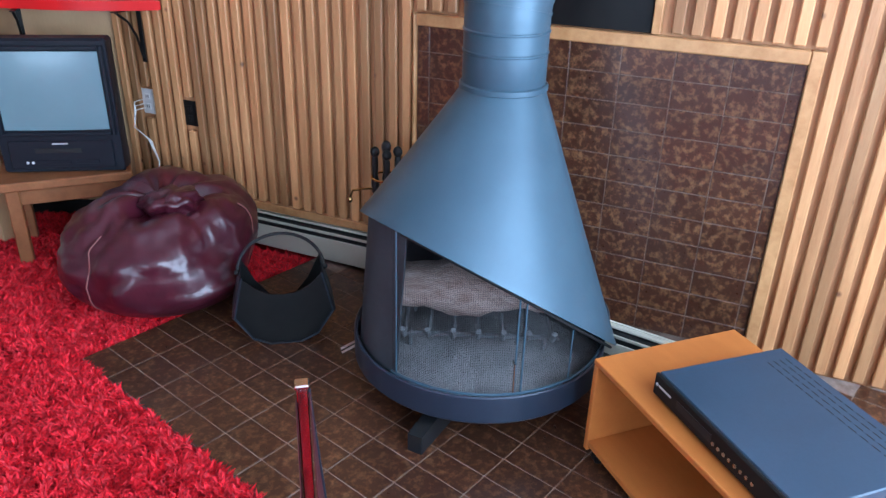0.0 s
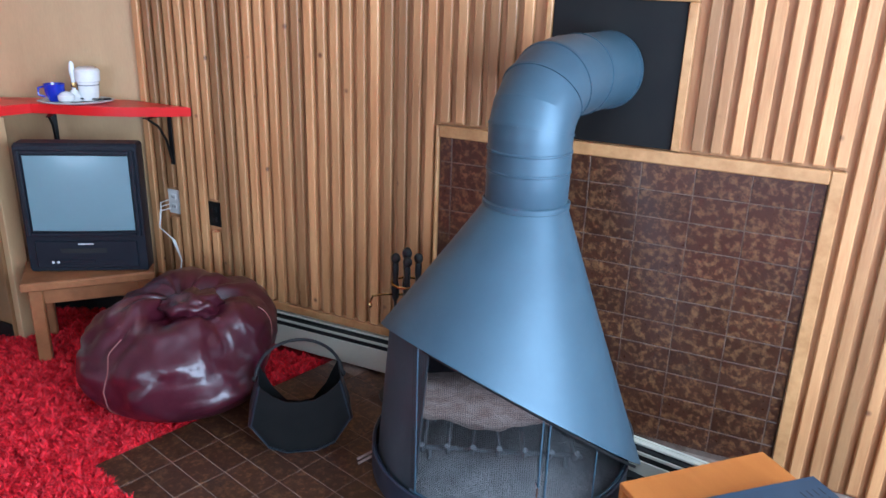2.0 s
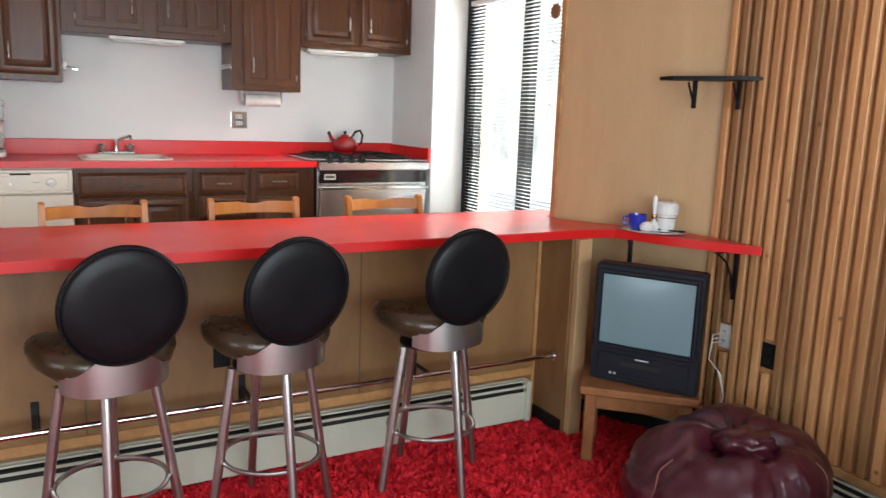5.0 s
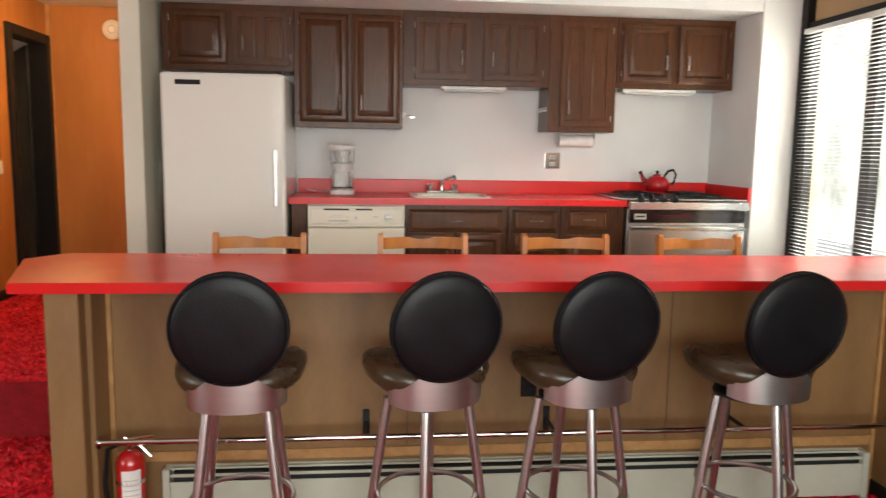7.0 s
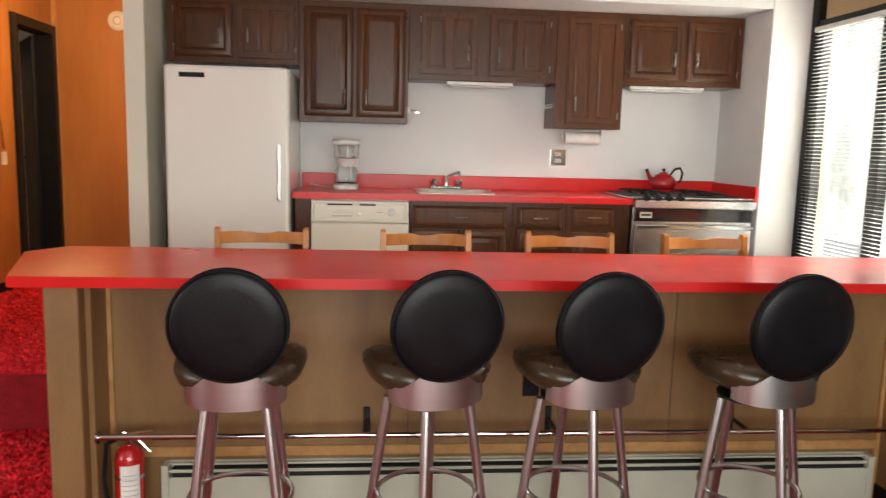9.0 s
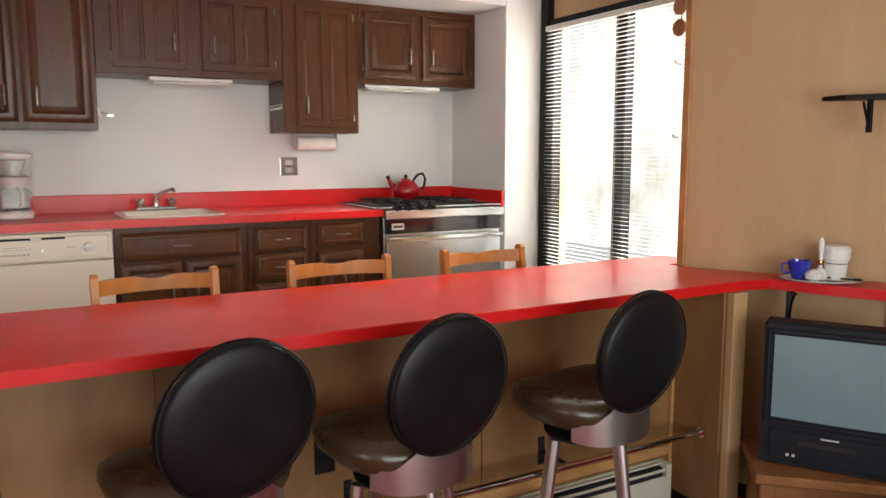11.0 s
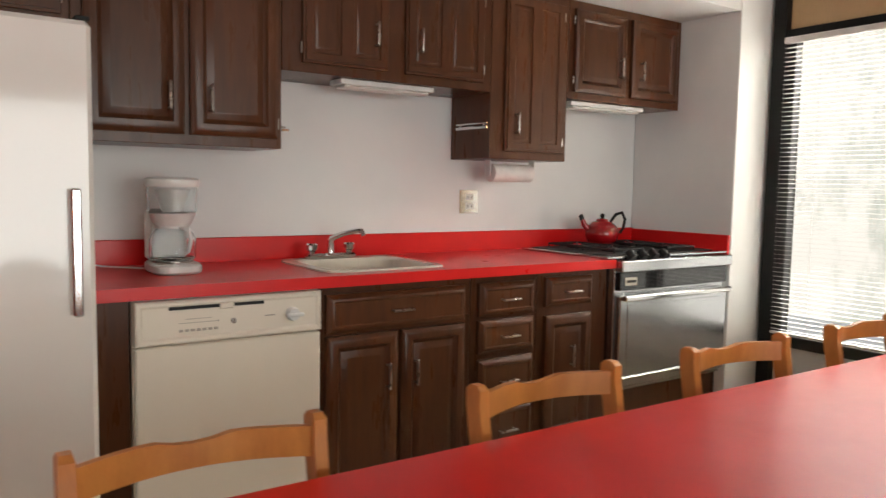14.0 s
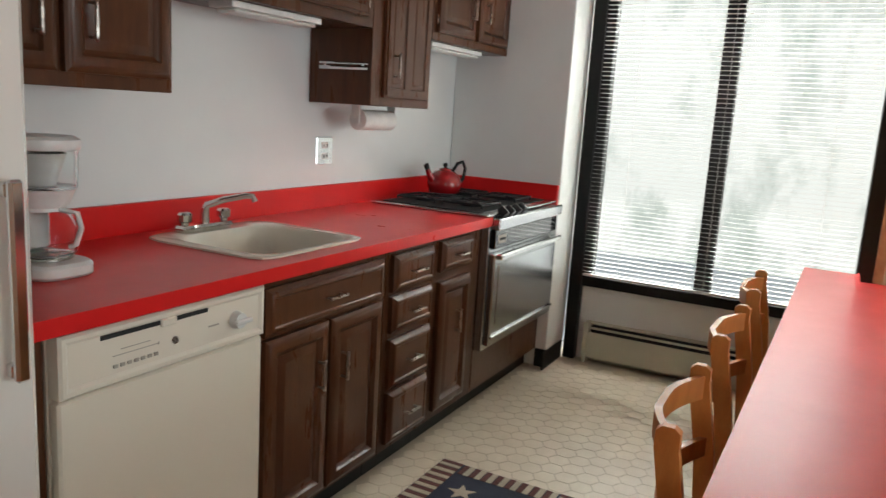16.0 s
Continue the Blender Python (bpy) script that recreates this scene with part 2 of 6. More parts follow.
rug_brown = material("rug_rust", (0.12, 0.035, 0.03), 0.9, fine=0.3, bump=0.5, bump_scale=300)
fluoro = material("fluoro_diffuser", (0.74, 0.74, 0.70), 0.3)
snow = material("snow", (0.8, 0.82, 0.85), 0.8, bump=0.5, bump_scale=3)

# ---- mesh helpers ----


class M:
    """Collects vertices and faces of one mesh."""

    def __init__(self):
        self.v, self.f = [], []

    def add(self, verts, faces, at=None):
        k = len(self.v)
        self.v += [tuple(at @ Vector(p)) if at is not None else tuple(p) for p in verts]
        self.f += [tuple(k + i for i in face) for face in faces]
        return self

    def box(self, x0, y0, z0, x1, y1, z1, c=0.003, at=None):
        lo, hi = (min(x0, x1), min(y0, y1), min(z0, z1)), (max(x0, x1), max(y0, y1), max(z0, z1))
        c = min(c, *[(b - a) * 0.45 for a, b in zip(lo, hi)])
        if c <= 0.0002:
            v = [(x, y, z) for x in (lo[0], hi[0]) for y in (lo[1], hi[1]) for z in (lo[2], hi[2])]
            return self.add(v, [(0, 1, 3, 2), (4, 6, 7, 5), (0, 4, 5, 1), (2, 3, 7, 6), (0, 2, 6, 4), (1, 5, 7, 3)], at)
        v, key = [], {}
        for sx in (0, 1):
            for sy in (0, 1):
                for sz in (0, 1):
                    s = (sx, sy, sz)
                    for axis in range(3):
                        p = [hi[a] if s[a] else lo[a] for a in range(3)]
                        for a in range(3):
                            if a != axis:
                                p[a] += -c if s[a] else c
                        key[s, axis] = len(v)
                        v.append(tuple(p))
        f = []
        for axis in range(3):
            b, d = [a for a in range(3) if a != axis]
            for side in (0, 1):
                loop = []
                for u, w in ((0, 0), (1, 0), (1, 1), (0, 1)):
                    s = [0, 0, 0]
                    s[axis], s[b], s[d] = side, u, w
                    loop.append(key[tuple(s), axis])
                f.append(tuple(loop))
            for u in (0, 1):
                for w in (0, 1):
                    s0, s1 = [0, 0, 0], [0, 0, 0]
                    s0[axis], s1[axis] = 0, 1
                    s0[b] = s1[b] = u
                    s0[d] = s1[d] = w
                    f.append((key[tuple(s0), b], key[tuple(s1), b], key[tuple(s1), d], key[tuple(s0), d]))
        for sx in (0, 1):
            for sy in (0, 1):
                for sz in (0, 1):
                    f.append(tuple(key[(sx, sy, sz), a] for a in range(3)))
        return self.add(v, f, at)

    def rings(self, rings, cap=True, at=None, loop=False):
        n = len(rings[0])
        v = [p for r in rings for p in r]
        f = [(i * n + j, i * n + (j + 1) % n, (i + 1) * n + (j + 1) % n, (i + 1) * n + j) for i in range(len(rings) - 1) for j in range(n)]
        if loop:
            i = len(rings) - 1
            f += [(i * n + j, i * n + (j + 1) % n, (j + 1) % n, j) for j in range(n)]
        elif cap:
            f += [tuple(range(n))[::-1], tuple((len(rings) - 1) * n + j for j in range(n))]
        return self.add(v, f, at)

    def lathe(self, profile, n=24, at=None, cap=True):
        return self.rings([[(r * math.cos(2 * math.pi * j / n), r * math.sin(2 * math.pi * j / n), z) for j in range(n)] for r, z in profile], cap, at)

    def tube(self, points, r=0.01, n=8, loop=False, at=None):
        pts = [Vector(p) for p in points]
        rings, prev = [], None
        for i, p in enumerate(pts):
            a = pts[(i - 1) % len(pts)] if (i or loop) else p
            b = pts[(i + 1) % len(pts)] if (i < len(pts) - 1 or loop) else p
            t = (b - a).normalized()
            side = prev if prev is not None else (Vector((0, 0, 1)) if abs(t.z) < 0.9 else Vector((1, 0, 0)))
            u = t.cross(side).cross(t).normalized()
            prev = u
            w = t.cross(u)
            rad = r[i] if isinstance(r, (list, tuple)) else r
            rings.append([tuple(p + u * rad * math.cos(2 * math.pi * j / n) + w * rad * math.sin(2 * math.pi * j / n)) for j in range(n)])
        return self.rings(rings, True, at, loop)

    def cyl(self, p, q, r, r2=None, n=16, at=None):
        return self.tube([p, q], [r, r if r2 is None else r2], n, at=at)

    def prism(self, pts, z0, z1, c=0.0, at=None):
        """A flat polygon given a thickness, with its upper and lower edge chamfered by c."""
        n = len(pts)
        if not c:
            return self.rings([[(x, y, z0) for x, y in pts], [(x, y, z1) for x, y in pts]], True, at)
        mid = Vector((sum(p[0] for p in pts) / n, sum(p[1] for p in pts) / n))
        inner = []
        for x, y in pts:
            d = Vector((x, y)) - mid
            inner.append(tuple(mid + d * (1 - c / max(d.length, 1e-6))))
        return self.rings([[(*p, z0) for p in inner], [(x, y, z0 + c) for x, y in pts], [(x, y, z1 - c) for x, y in pts], [(*p, z1) for p in inner]], True, at)

    def ball(self, centre, rx, ry, rz, n=16, k=10, power=1.0, at=None):
        prof = []
        for i in range(k + 1):
            a = -math.pi / 2 + math.pi * i / k
            ca, sa = max(math.cos(a), 0.001), math.sin(a)
            ca, sa = ca ** power, math.copysign(abs(sa) ** power, sa)
            prof.append([(centre[0] + rx * ca * math.cos(2 * math.pi * j / n), centre[1] + ry * ca * math.sin(2 * math.pi * j / n), centre[2] + rz * sa) for j in range(n)])
        return self.rings(prof, True, at)

    def steps(self, w, h, profile, at=None, x=0.0, z=0.0):
        """Nested rectangles in the xz plane, from back to front: (inset, depth towards -y)."""
        rr = []
        for inset, d in profile:
            rr.append([(x + inset, -d, z + inset), (x + w - inset, -d, z + inset), (x + w - inset, -d, z + h - inset), (x + inset, -d, z + h - inset)])
        return self.rings(rr, True, at)

    def mesh(self, name, mat, angle=35):
        me = bpy.data.meshes.new(name)
        me.from_pydata(self.v, [], self.f)
        me.validate()
        bm = bmesh.new()
        bm.from_mesh(me)
        bmesh.ops.recalc_face_normals(bm, faces=bm.faces)
        bm.to_mesh(me)
        bm.free()
        me.materials.append(mat)
        me.shade_smooth()
        me.set_sharp_from_angle(angle=radians(angle))
        return me


def part(name, m, mat, parent=None, label="", angle=35):
    ob = new(name, m.mesh(name, mat, angle) if isinstance(m, M) else m)
    if parent is not None:
        ob.parent = parent
    if label:
        ob["label"] = label
    return ob


def thing(name, label, category, at=None, group=""):
    e = new(name)
    e.empty_display_size = 0.1
    e.matrix_basis = PLACE @ at if at is not None else PLACE
    return tagged(e, label, category, group)


def single(name, m, mat, label, category, at=None, group="", angle=35):
    ob = part(name, m, mat, None, label, angle)
    ob.matrix_basis = PLACE @ at if at is not None else PLACE
    return tagged(ob, label, category, group)


def structure(name, m, mat, label="", angle=35):
    ob = part(name, m, mat, None, label, angle)
    ob["kind"] = "structure"
    ob.matrix_basis = PLACE
    return ob


# ---- shell of the place ----
structure("floor", M().box(-4.2, -7.4, FLOOR - 0.2, 3.3, -1.42, FLOOR, 0), shag, "red shag carpet floor of the sunken living room")
structure("kitchen_floor_slab", M().box(-0.92, -2.25, -0.1, 3.3, 0.15, -0.0012, 0), vinyl_line, "cream vinyl kitchen floor")
structure("hall_floor", M().box(-4.2, STEP_Y, -0.4, -0.922, 2.4, 0, 0.012), shag, "red shag carpet of the raised hall")
structure("platform_riser", M().box(-0.68, -2.249, FLOOR, 3.1, -2.17, -0.102, 0).box(-0.92, -2.249, FLOOR, -0.88, STEP_Y - 0.001, -0.102, 0), ply)
structure("ceiling", M().box(-4.2, -7.4, CEIL, 3.6, 2.5, CEIL + 0.1, 0), white_paint, "white ceiling")
structure("wall_north", M().box(-0.96, 0.001, 0, 3.28, 0.12, CEIL, 0), white_paint, "white painted kitchen back wall")
structure("alcove_ceiling", M().box(-0.96, -0.655, 2.115, 2.862, 0, CEIL - 0.002, 0), white_paint, "white soffit over the kitchen cupboards")
structure("pier_right", M().box(2.865, -0.66, 0, 3.15, 0, CEIL - 0.002, 0.004), white_paint, "white pier beside the cooker")
structure("pier_left", M().box(-1.08, -0.66, 0, -0.962, 2.15, CEIL - 0.002, 0.004), cream_paint, "cream pier beside the fridge")
structure("pier_baseboard", M().box(2.80, -0.672, 0, 3.105, -0.6605, 0.1, 0.002).box(2.852, -0.672, 0, 2.864, -0.60, 0.1, 0.002), black_paint)
structure("wall_east_low", M().box(3.16, -2.25, 0, 3.28, -0.66, 0.43, 0), white_paint)
structure("wall_east_head", M().box(3.16, -2.25, 2.04, 3.28, -0.66, CEIL - 0.002, 0), ply)
structure("wall_east_side", M().box(3.16, -2.26, 0.43, 3.28, -2.15, 2.04, 0).box(3.16, -0.745, 0.43, 3.28, -0.66, 2.04, 0), ply)
_n = Vector((0.715, 0.375)).normalized()
A2, B2 = Vector((2.83, -2.17)), Vector((3.205, -2.885))
structure("wall_corner", M().prism([tuple(A2), tuple(B2), tuple(B2 + _n * 0.3), (3.28, -2.27), (3.125, -2.27), (3.125, -2.17)], FLOOR, CEIL - 0.002), ply, "pale plywood wall across the corner")
structure("trim_corner", M().box(2.815, -2.175, 0.725, 2.829, -2.135, CEIL - 0.003, 0.003).box(2.8295, -2.1695, 0.725, 3.124, -2.158, CEIL - 0.003, 0.003), trim_wood)
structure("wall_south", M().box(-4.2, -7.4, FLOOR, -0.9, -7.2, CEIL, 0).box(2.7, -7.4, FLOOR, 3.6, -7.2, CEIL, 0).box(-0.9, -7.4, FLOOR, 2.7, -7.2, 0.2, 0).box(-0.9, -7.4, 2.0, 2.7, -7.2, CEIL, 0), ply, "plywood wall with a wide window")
structure("wall_west", M().box(-4.2, -7.2, FLOOR, -4.0, -6.2, CEIL, 0).box(-4.2, -3.8, FLOOR, -4.0, 2.4, CEIL, 0).box(-4.2, -6.2, FLOOR, -4.0, -3.8, 0.1, 0).box(-4.2, -6.2, 1.9, -4.0, -3.8, CEIL, 0), white_paint)
structure("hall_wall_white", M().box(-4.0, -0.13, 0, -2.43, -0.03, CEIL, 0), grey_paint, "pale grey hall wall return")
structure("hall_wall_ply", M().box(-2.55, -0.028, 0, -2.43, 0.93, CEIL, 0), hall_ply, "orange-brown veneered hall wall")
structure("hall_wall_post", M().box(-2.43, -0.135, 0, -2.405, -0.028, CEIL - 0.003, 0.003), trim_wood)
structure("hall_wall_over_door", M().box(-2.55, 0.935, 2.15, -2.43, 1.72, CEIL, 0), hall_ply)
structure("hall_wall_end", M().box(-2.55, 1.75, 0, -1.082, 1.9, CEIL, 0), hall_ply, "orange-brown veneered wall at the hall end")
structure("hall_corner_trim", M().box(-2.50, 1.722, 0, -2.40, 1.748, CEIL - 0.003, 0.004), trim_wood)
structure("hall_baseboard", M().box(-2.429, -0.028, 0, -2.415, 0.93, 0.09, 0.002).box(-2.60, -0.145, 0, -2.432, -0.1315, 0.09, 0.002).box(-2.39, 1.735, 0, -1.085, 1.7485, 0.09, 0.002), black_paint)
structure("room_behind_door", M().box(-3.6, 0.9, 0, -3.5, 2.5, CEIL, 0), white_paint)
structure("room_end_wall", M().box(-3.5, 2.4, 0, -2.3, 2.5, CEIL, 0), white_paint)
structure("ground", M().box(-60, -60, -1.2, 60, 60, -1.1, 0), snow, "snow-covered ground")

d1 = structure("door_1", M().box(-2.56, 0.935, 0, -2.40, 1.01, 2.15, 0.004).box(-2.56, 1.65, 0, -2.40, 1.72, 2.15, 0.004).box(-2.56, 1.01, 2.07, -2.40, 1.65, 2.15, 0.004), black_paint, "black door frame in the hall")
LEAF = pose(-2.565, 1.66, 0, 0, 0, 122)
part("door_leaf", M().box(0, -0.02, 0.02, 0.62, 0.02, 2.06, 0.004, at=LEAF), black_paint, d1)
part("door_handle", M().cyl((0.55, 0.02, 1.0), (0.55, 0.05, 1.0), 0.01, n=10, at=LEAF).ball((0.55, 0.065, 1.0), 0.027, 0.02, 0.027, at=LEAF), brass, d1)
d2 = structure("door_2", M().box(-2.72, -0.37, 0, -2.60, -0.20, 2.15, 0.004).box(-2.72, -1.35, 0, -2.60, -1.28, 2.15, 0.004).box(-2.72, -1.28, 2.07, -2.60, -0.37, 2.15, 0.004), black_paint, "black door frame with a rust-red door")
part("door_leaf", M().box(-2.68, -1.28, 0.02, -2.64, -0.37, 2.07, 0.004), door_red, d2, "rust-red door leaf")
structure("hall_wall_stub", M().box(-2.72, -0.2, 0, -2.60, -0.132, CEIL, 0), ply)
structure("hall_wall_west", M().box(-2.72, -2.4, FLOOR, -2.60, -1.352, CEIL, 0).box(-2.72, -1.352, 2.152, -2.60, -0.2, CEIL, 0), ply)

# ---- window ----
win = structure("window_1", M().box(3.12, -2.15, 0.43, 3.19, -0.745, 0.49, 0.004).box(3.12, -2.15, 1.98, 3.19, -0.745, 2.04, 0.004).box(3.12, -0.80, 0.49, 3.19, -0.745, 1.98, 0.004).box(3.12, -2.15, 0.49, 3.19, -2.075, 1.98, 0.004), black_paint, "black-framed kitchen window with white blinds")
part("window_frame", M().box(3.125, -1.43, 0.49, 3.19, -1.345, 1.98, 0.004), black_paint, win)
structure("window_post", M().box(3.11, -0.745, 0, 3.19, -0.675, CEIL - 0.003, 0.004).box(3.11, -2.157, 0, 3.19, -2.152, 0.69, 0.003), black_paint)
for a, b in ((-2.10, -1.43), (-1.345, -0.80)):
    g = part("pane", M().box(3.165, a, 0.49, 3.171, b, 1.98, 0), clear_glass, win)
    g.visible_shadow = False
blind = thing("window_blind", "white aluminium venetian blind lowered over the kitchen window", "window blind")
part("headrail", M().box(3.085, -2.09, 1.965, 3.12, -0.757, 1.995, 0.003), blind_white, blind)
part("bottom_rail", M().box(3.088, -2.09, 0.495, 3.116, -0.757, 0.507, 0.003), blind_white, blind)
_s = M().box(-0.0098, -1.30, -0.0005, 0.0098, 0, 0.0005, 0).mesh("slat", blind_white)
for i in range(64):
    o = part("slat", _s, None, blind)
    o.matrix_basis = pose(3.102, -0.757, 0.52 + i * 0.0226, 0, 5, 0)
for y in (-0.95, -1.4, -1.9):
    part("cord", M().cyl((3.089, y, 0.5), (3.089, y, 1.97), 0.001, n=5), blind_white, blind)


def backdrop_material():
    m = bpy.data.materials.new("snowy_trees")
    m.use_nodes = True
    n, link = m.node_tree.nodes, m.node_tree.links.new
    p = n["Principled BSDF"]
    co = n.new("ShaderNodeTexCoord")
    t = n.new("ShaderNodeTexNoise")
    t.inputs["Scale"].default_value, t.inputs["Detail"].default_value, t.inputs["Roughness"].default_value = 0.9, 9, 0.7
    mp = n.new("ShaderNodeMapping")
    mp.inputs["Scale"].default_value = (1, 1, 0.6)
    link(co.outputs["Object"], mp.inputs[0])
    link(mp.outputs[0], t.inputs[0])
    r = n.new("ShaderNodeValToRGB")
    r.color_ramp.elements[0].position, r.color_ramp.elements[0].color = 0.36, (0.46, 0.54, 0.52, 1)
    r.color_ramp.elements[1].position, r.color_ramp.elements[1].color = 0.52, (0.93, 0.95, 0.96, 1)
    link(t.outputs[0], r.inputs[0])
    p.inputs["Base Color"].default_value = (0.1, 0.1, 0.1, 1)
    link(r.outputs[0], p.inputs["Emission Color"])
    p.inputs["Emission Strength"].default_value = 0.9
    return m


structure("backdrop", M().box(13, -20, -1.1, 13.1, 40, 18, 0), backdrop_material(), "snow-laden trees outside")

# ---- slatted wall with the tiled panel ----
PLACE = ROOM
XS = 3.37
ROOM_CEIL = 2.518
TY0, TY1, TZ0, TZ1 = -5.69, -4.32, -0.375, 0.73
slat_wall = structure("wall_slatted", M().box(XS + 0.003, -7.2, F, XS + 0.15, -2.62, ROOM_CEIL, 0), slat_back, "wall clad in vertical cedar slats")


def slat_mesh(w, z0, z1):
    return M().box(-0.026, -w / 2, z0, 0, w / 2, z1, 0.004).mesh("slat", slat_wood)


y, k, cache = -2.775, 0, {}
while y > -7.15:
    pitch, w = 0.0625, 0.038
    spans = [(-0.145 if y > TY0 else -0.36, ROOM_CEIL - 0.004)]
    if TY0 - 0.03 < y < TY1 + 0.03:
        spans = [(0.785, ROOM_CEIL - 0.004)]
        if -5.27 < y < -4.66:
            spans = [(1.301, ROOM_CEIL - 0.004)]
    elif -3.18 < y < -3.10:
        spans = [(-0.145, 0.14), (0.30, ROOM_CEIL - 0.004)]
    elif -2.93 < y < -2.85:
        spans = [(-0.145, 0.17), (0.32, ROOM_CEIL - 0.004)]
    for z0, z1 in spans:
        key = (w, z0, z1)
        if key not in cache:
            cache[key] = slat_mesh(w, z0, z1)
        o = part("slat", cache[key], None, slat_wall)
        o.location = (XS, y, 0)
    y -= pitch
structure("slat_base_trim", M().box(XS - 0.03, TY1 + 0.03, -0.185, XS + 0.0025, -2.76, -0.147, 0.003), trim_wood)
ff = thing("tile_panel_frame", "pale wood frame round the brown tiled wall panel", "trim")
ff["kind"] = "structure"
part("top_rail", M().box(XS - 0.035, TY0, TZ1, XS, TY1, TZ1 + 0.045, 0.004), trim_wood, ff)
part("side_rail", M().box(XS - 0.035, TY0 - 0.045, TZ0, XS, TY0 - 0.001, TZ1 + 0.045, 0.004), trim_wood, ff)
part("side_rail", M().box(XS - 0.035, TY1 + 0.001, TZ0, XS, TY1 + 0.014, TZ1 + 0.045, 0.004), trim_wood, ff)
tile_panel = structure("tiled_panel", M().box(XS - 0.0165, TY0, TZ0, XS + 0.001, TY1, TZ1 - 0.001, 0), wall_grout, "brown mottled glazed tile panel behind the fireplace")
TW, TH = 0.1825, 0.098
_t = M().box(-0.004, -TW / 2 + 0.0013, -TH / 2 + 0.0012, 0.004, TW / 2 - 0.0013, TH / 2 - 0.0012, 0.0015).mesh("tile", tile_brown)
TILES = []
yy = TY1 - 0.0525 - TW / 2
while yy > TY0 + TW * 0.4:
    zz = TZ1 - TH / 2
    while zz > TZ0 + TH * 0.3:
        TILES.append((yy, zz))
        zz -= TH
    yy -= TW

for ys, ww in ((TY1 - 0.026, 0.0525), (TY0 + 0.02, 0.04)):
    zz = TZ1 - TH / 2
    _e = M().box(-0.004, -ww / 2 + 0.0015, -TH / 2 + 0.0015, 0.004, ww / 2 - 0.0015, TH / 2 - 0.0015, 0.0015).mesh("tile", tile_brown)
    while zz > TZ0 + TH * 0.3:
        o = part("tile", _e, None, tile_panel)
        o.matrix_basis = pose(XS - 0.0145, ys, zz)
        zz -= TH

flue_plate = thing("flue_plate", "matt black metal flue plate in a pale wood frame", "flue plate")
part("plate", M().box(XS - 0.020, -5.19, 0.78, XS + 0.002, -4.74, 1.262, 0.002), black_paint, flue_plate)
part("frame", M().box(XS - 0.034, -5.222, 1.263, XS + 0.001, -4.718, 1.298, 0.003).box(XS - 0.034, -5.222, 0.78, XS + 0.001, -5.192, 1.262, 0.003).box(XS - 0.034, -4.738, 0.78, XS + 0.001, -4.718, 1.262, 0.003), trim_wood, flue_plate)


def outlet(name, at, label, plate, dark):
    o = thing(name, label, "outlet", at)
    part("plate", M().box(-0.035, -0.006, -0.06, 0.035, 0, 0.06, 0.002), plate, o)
    for z in (-0.024, 0.024):
        part("socket", M().box(-0.014, -0.009, z - 0.014, 0.014, -0.004, z + 0.014, 0.002), dark, o)
        part("slot", M().box(-0.008, -0.0105, z - 0.006, -0.005, -0.008, z + 0.006, 0).box(0.005, -0.0105, z - 0.006, 0.008, -0.008, z + 0.006, 0), dark_slot, o)
    return o


outlet("wall_outlet", pose(XS, -3.14, 0.22, 0, 0, -90), "dark brown wall outlet set between the cedar slats", black_paint, black_paint)
outlet("wall_outlet", pose(XS, -2.89, 0.245, 0, 0, -90), "white wall outlet behind the television", white_plastic, white_plastic)
PLACE = HOUSE
outlet("wall_outlet", pose(1.693, 0, 1.15) @ Matrix.Diagonal((1.6, 1, 0.95, 1)), "chrome-framed kitchen outlet above the red counter", chrome, white_plastic)
outlet("wall_outlet", pose(1.06, -2.2955, 0.235), "dark outlet in the bar's plywood front", black_paint, black_paint)


def heater(name, x0, x1, z0, z1, at, label):
    """A baseboard heater along local x, its back at y 0."""
    h = thing(name, label, "baseboard heater", at)
    part("back_panel", M().box(x0, -0.012, z0, x1, 0, z1, 0.002), heater_paint, h)
    part("front_cover", M().box(x0 + 0.03, -0.062, z0 + 0.03, x1 - 0.03, -0.056, z1 - 0.052, 0.002), heater_paint, h)
    part("top_cover", M().box(x0 + 0.03, -0.034, z1 - 0.012, x1 - 0.03, -0.0125, z1 - 0.003, 0.002), heater_paint, h)
    part("damper", M().box(x0 + 0.03, -0.058, z1 - 0.034, x1 - 0.03, -0.052, z1 - 0.021, 0.002), heater_paint, h)
    part("fin_pack", M().box(x0 + 0.04, -0.05, z0 + 0.05, x1 - 0.04, -0.013, z1 - 0.018, 0), dark_slot, h)
    for x in (x0, x1 - 0.03):
        part("end_cap", M().box(x, -0.066, z0, x + 0.0295, -0.0125, z1, 0.003), heater_paint, h)
    return h


PLACE = ROOM
heater("baseboard_heater", 2.98, 4.75, F, -0.19, pose(XS - 0.001, 0, 0, 0, 0, -90), "long cream metal baseboard heater under the slatted wall")
heater("baseboard_heater", 0, 0.65, F, -0.19, pose(3.115, -5.12, 0, 0, 0, -100), "cream metal baseboard heater behind the cone fireplace")
PLACE = HOUSE
heater("baseboard_heater", -0.452, 2.60, FLOOR, -0.089, pose(0, -2.296, 0), "long cream metal baseboard heater along the bar front")
heater("baseboard_heater", 0.79, 2.07, 0.0, 0.23, pose(3.159, 0, 0, 0, 0, -90), "cream metal baseboard heater under the kitchen window")

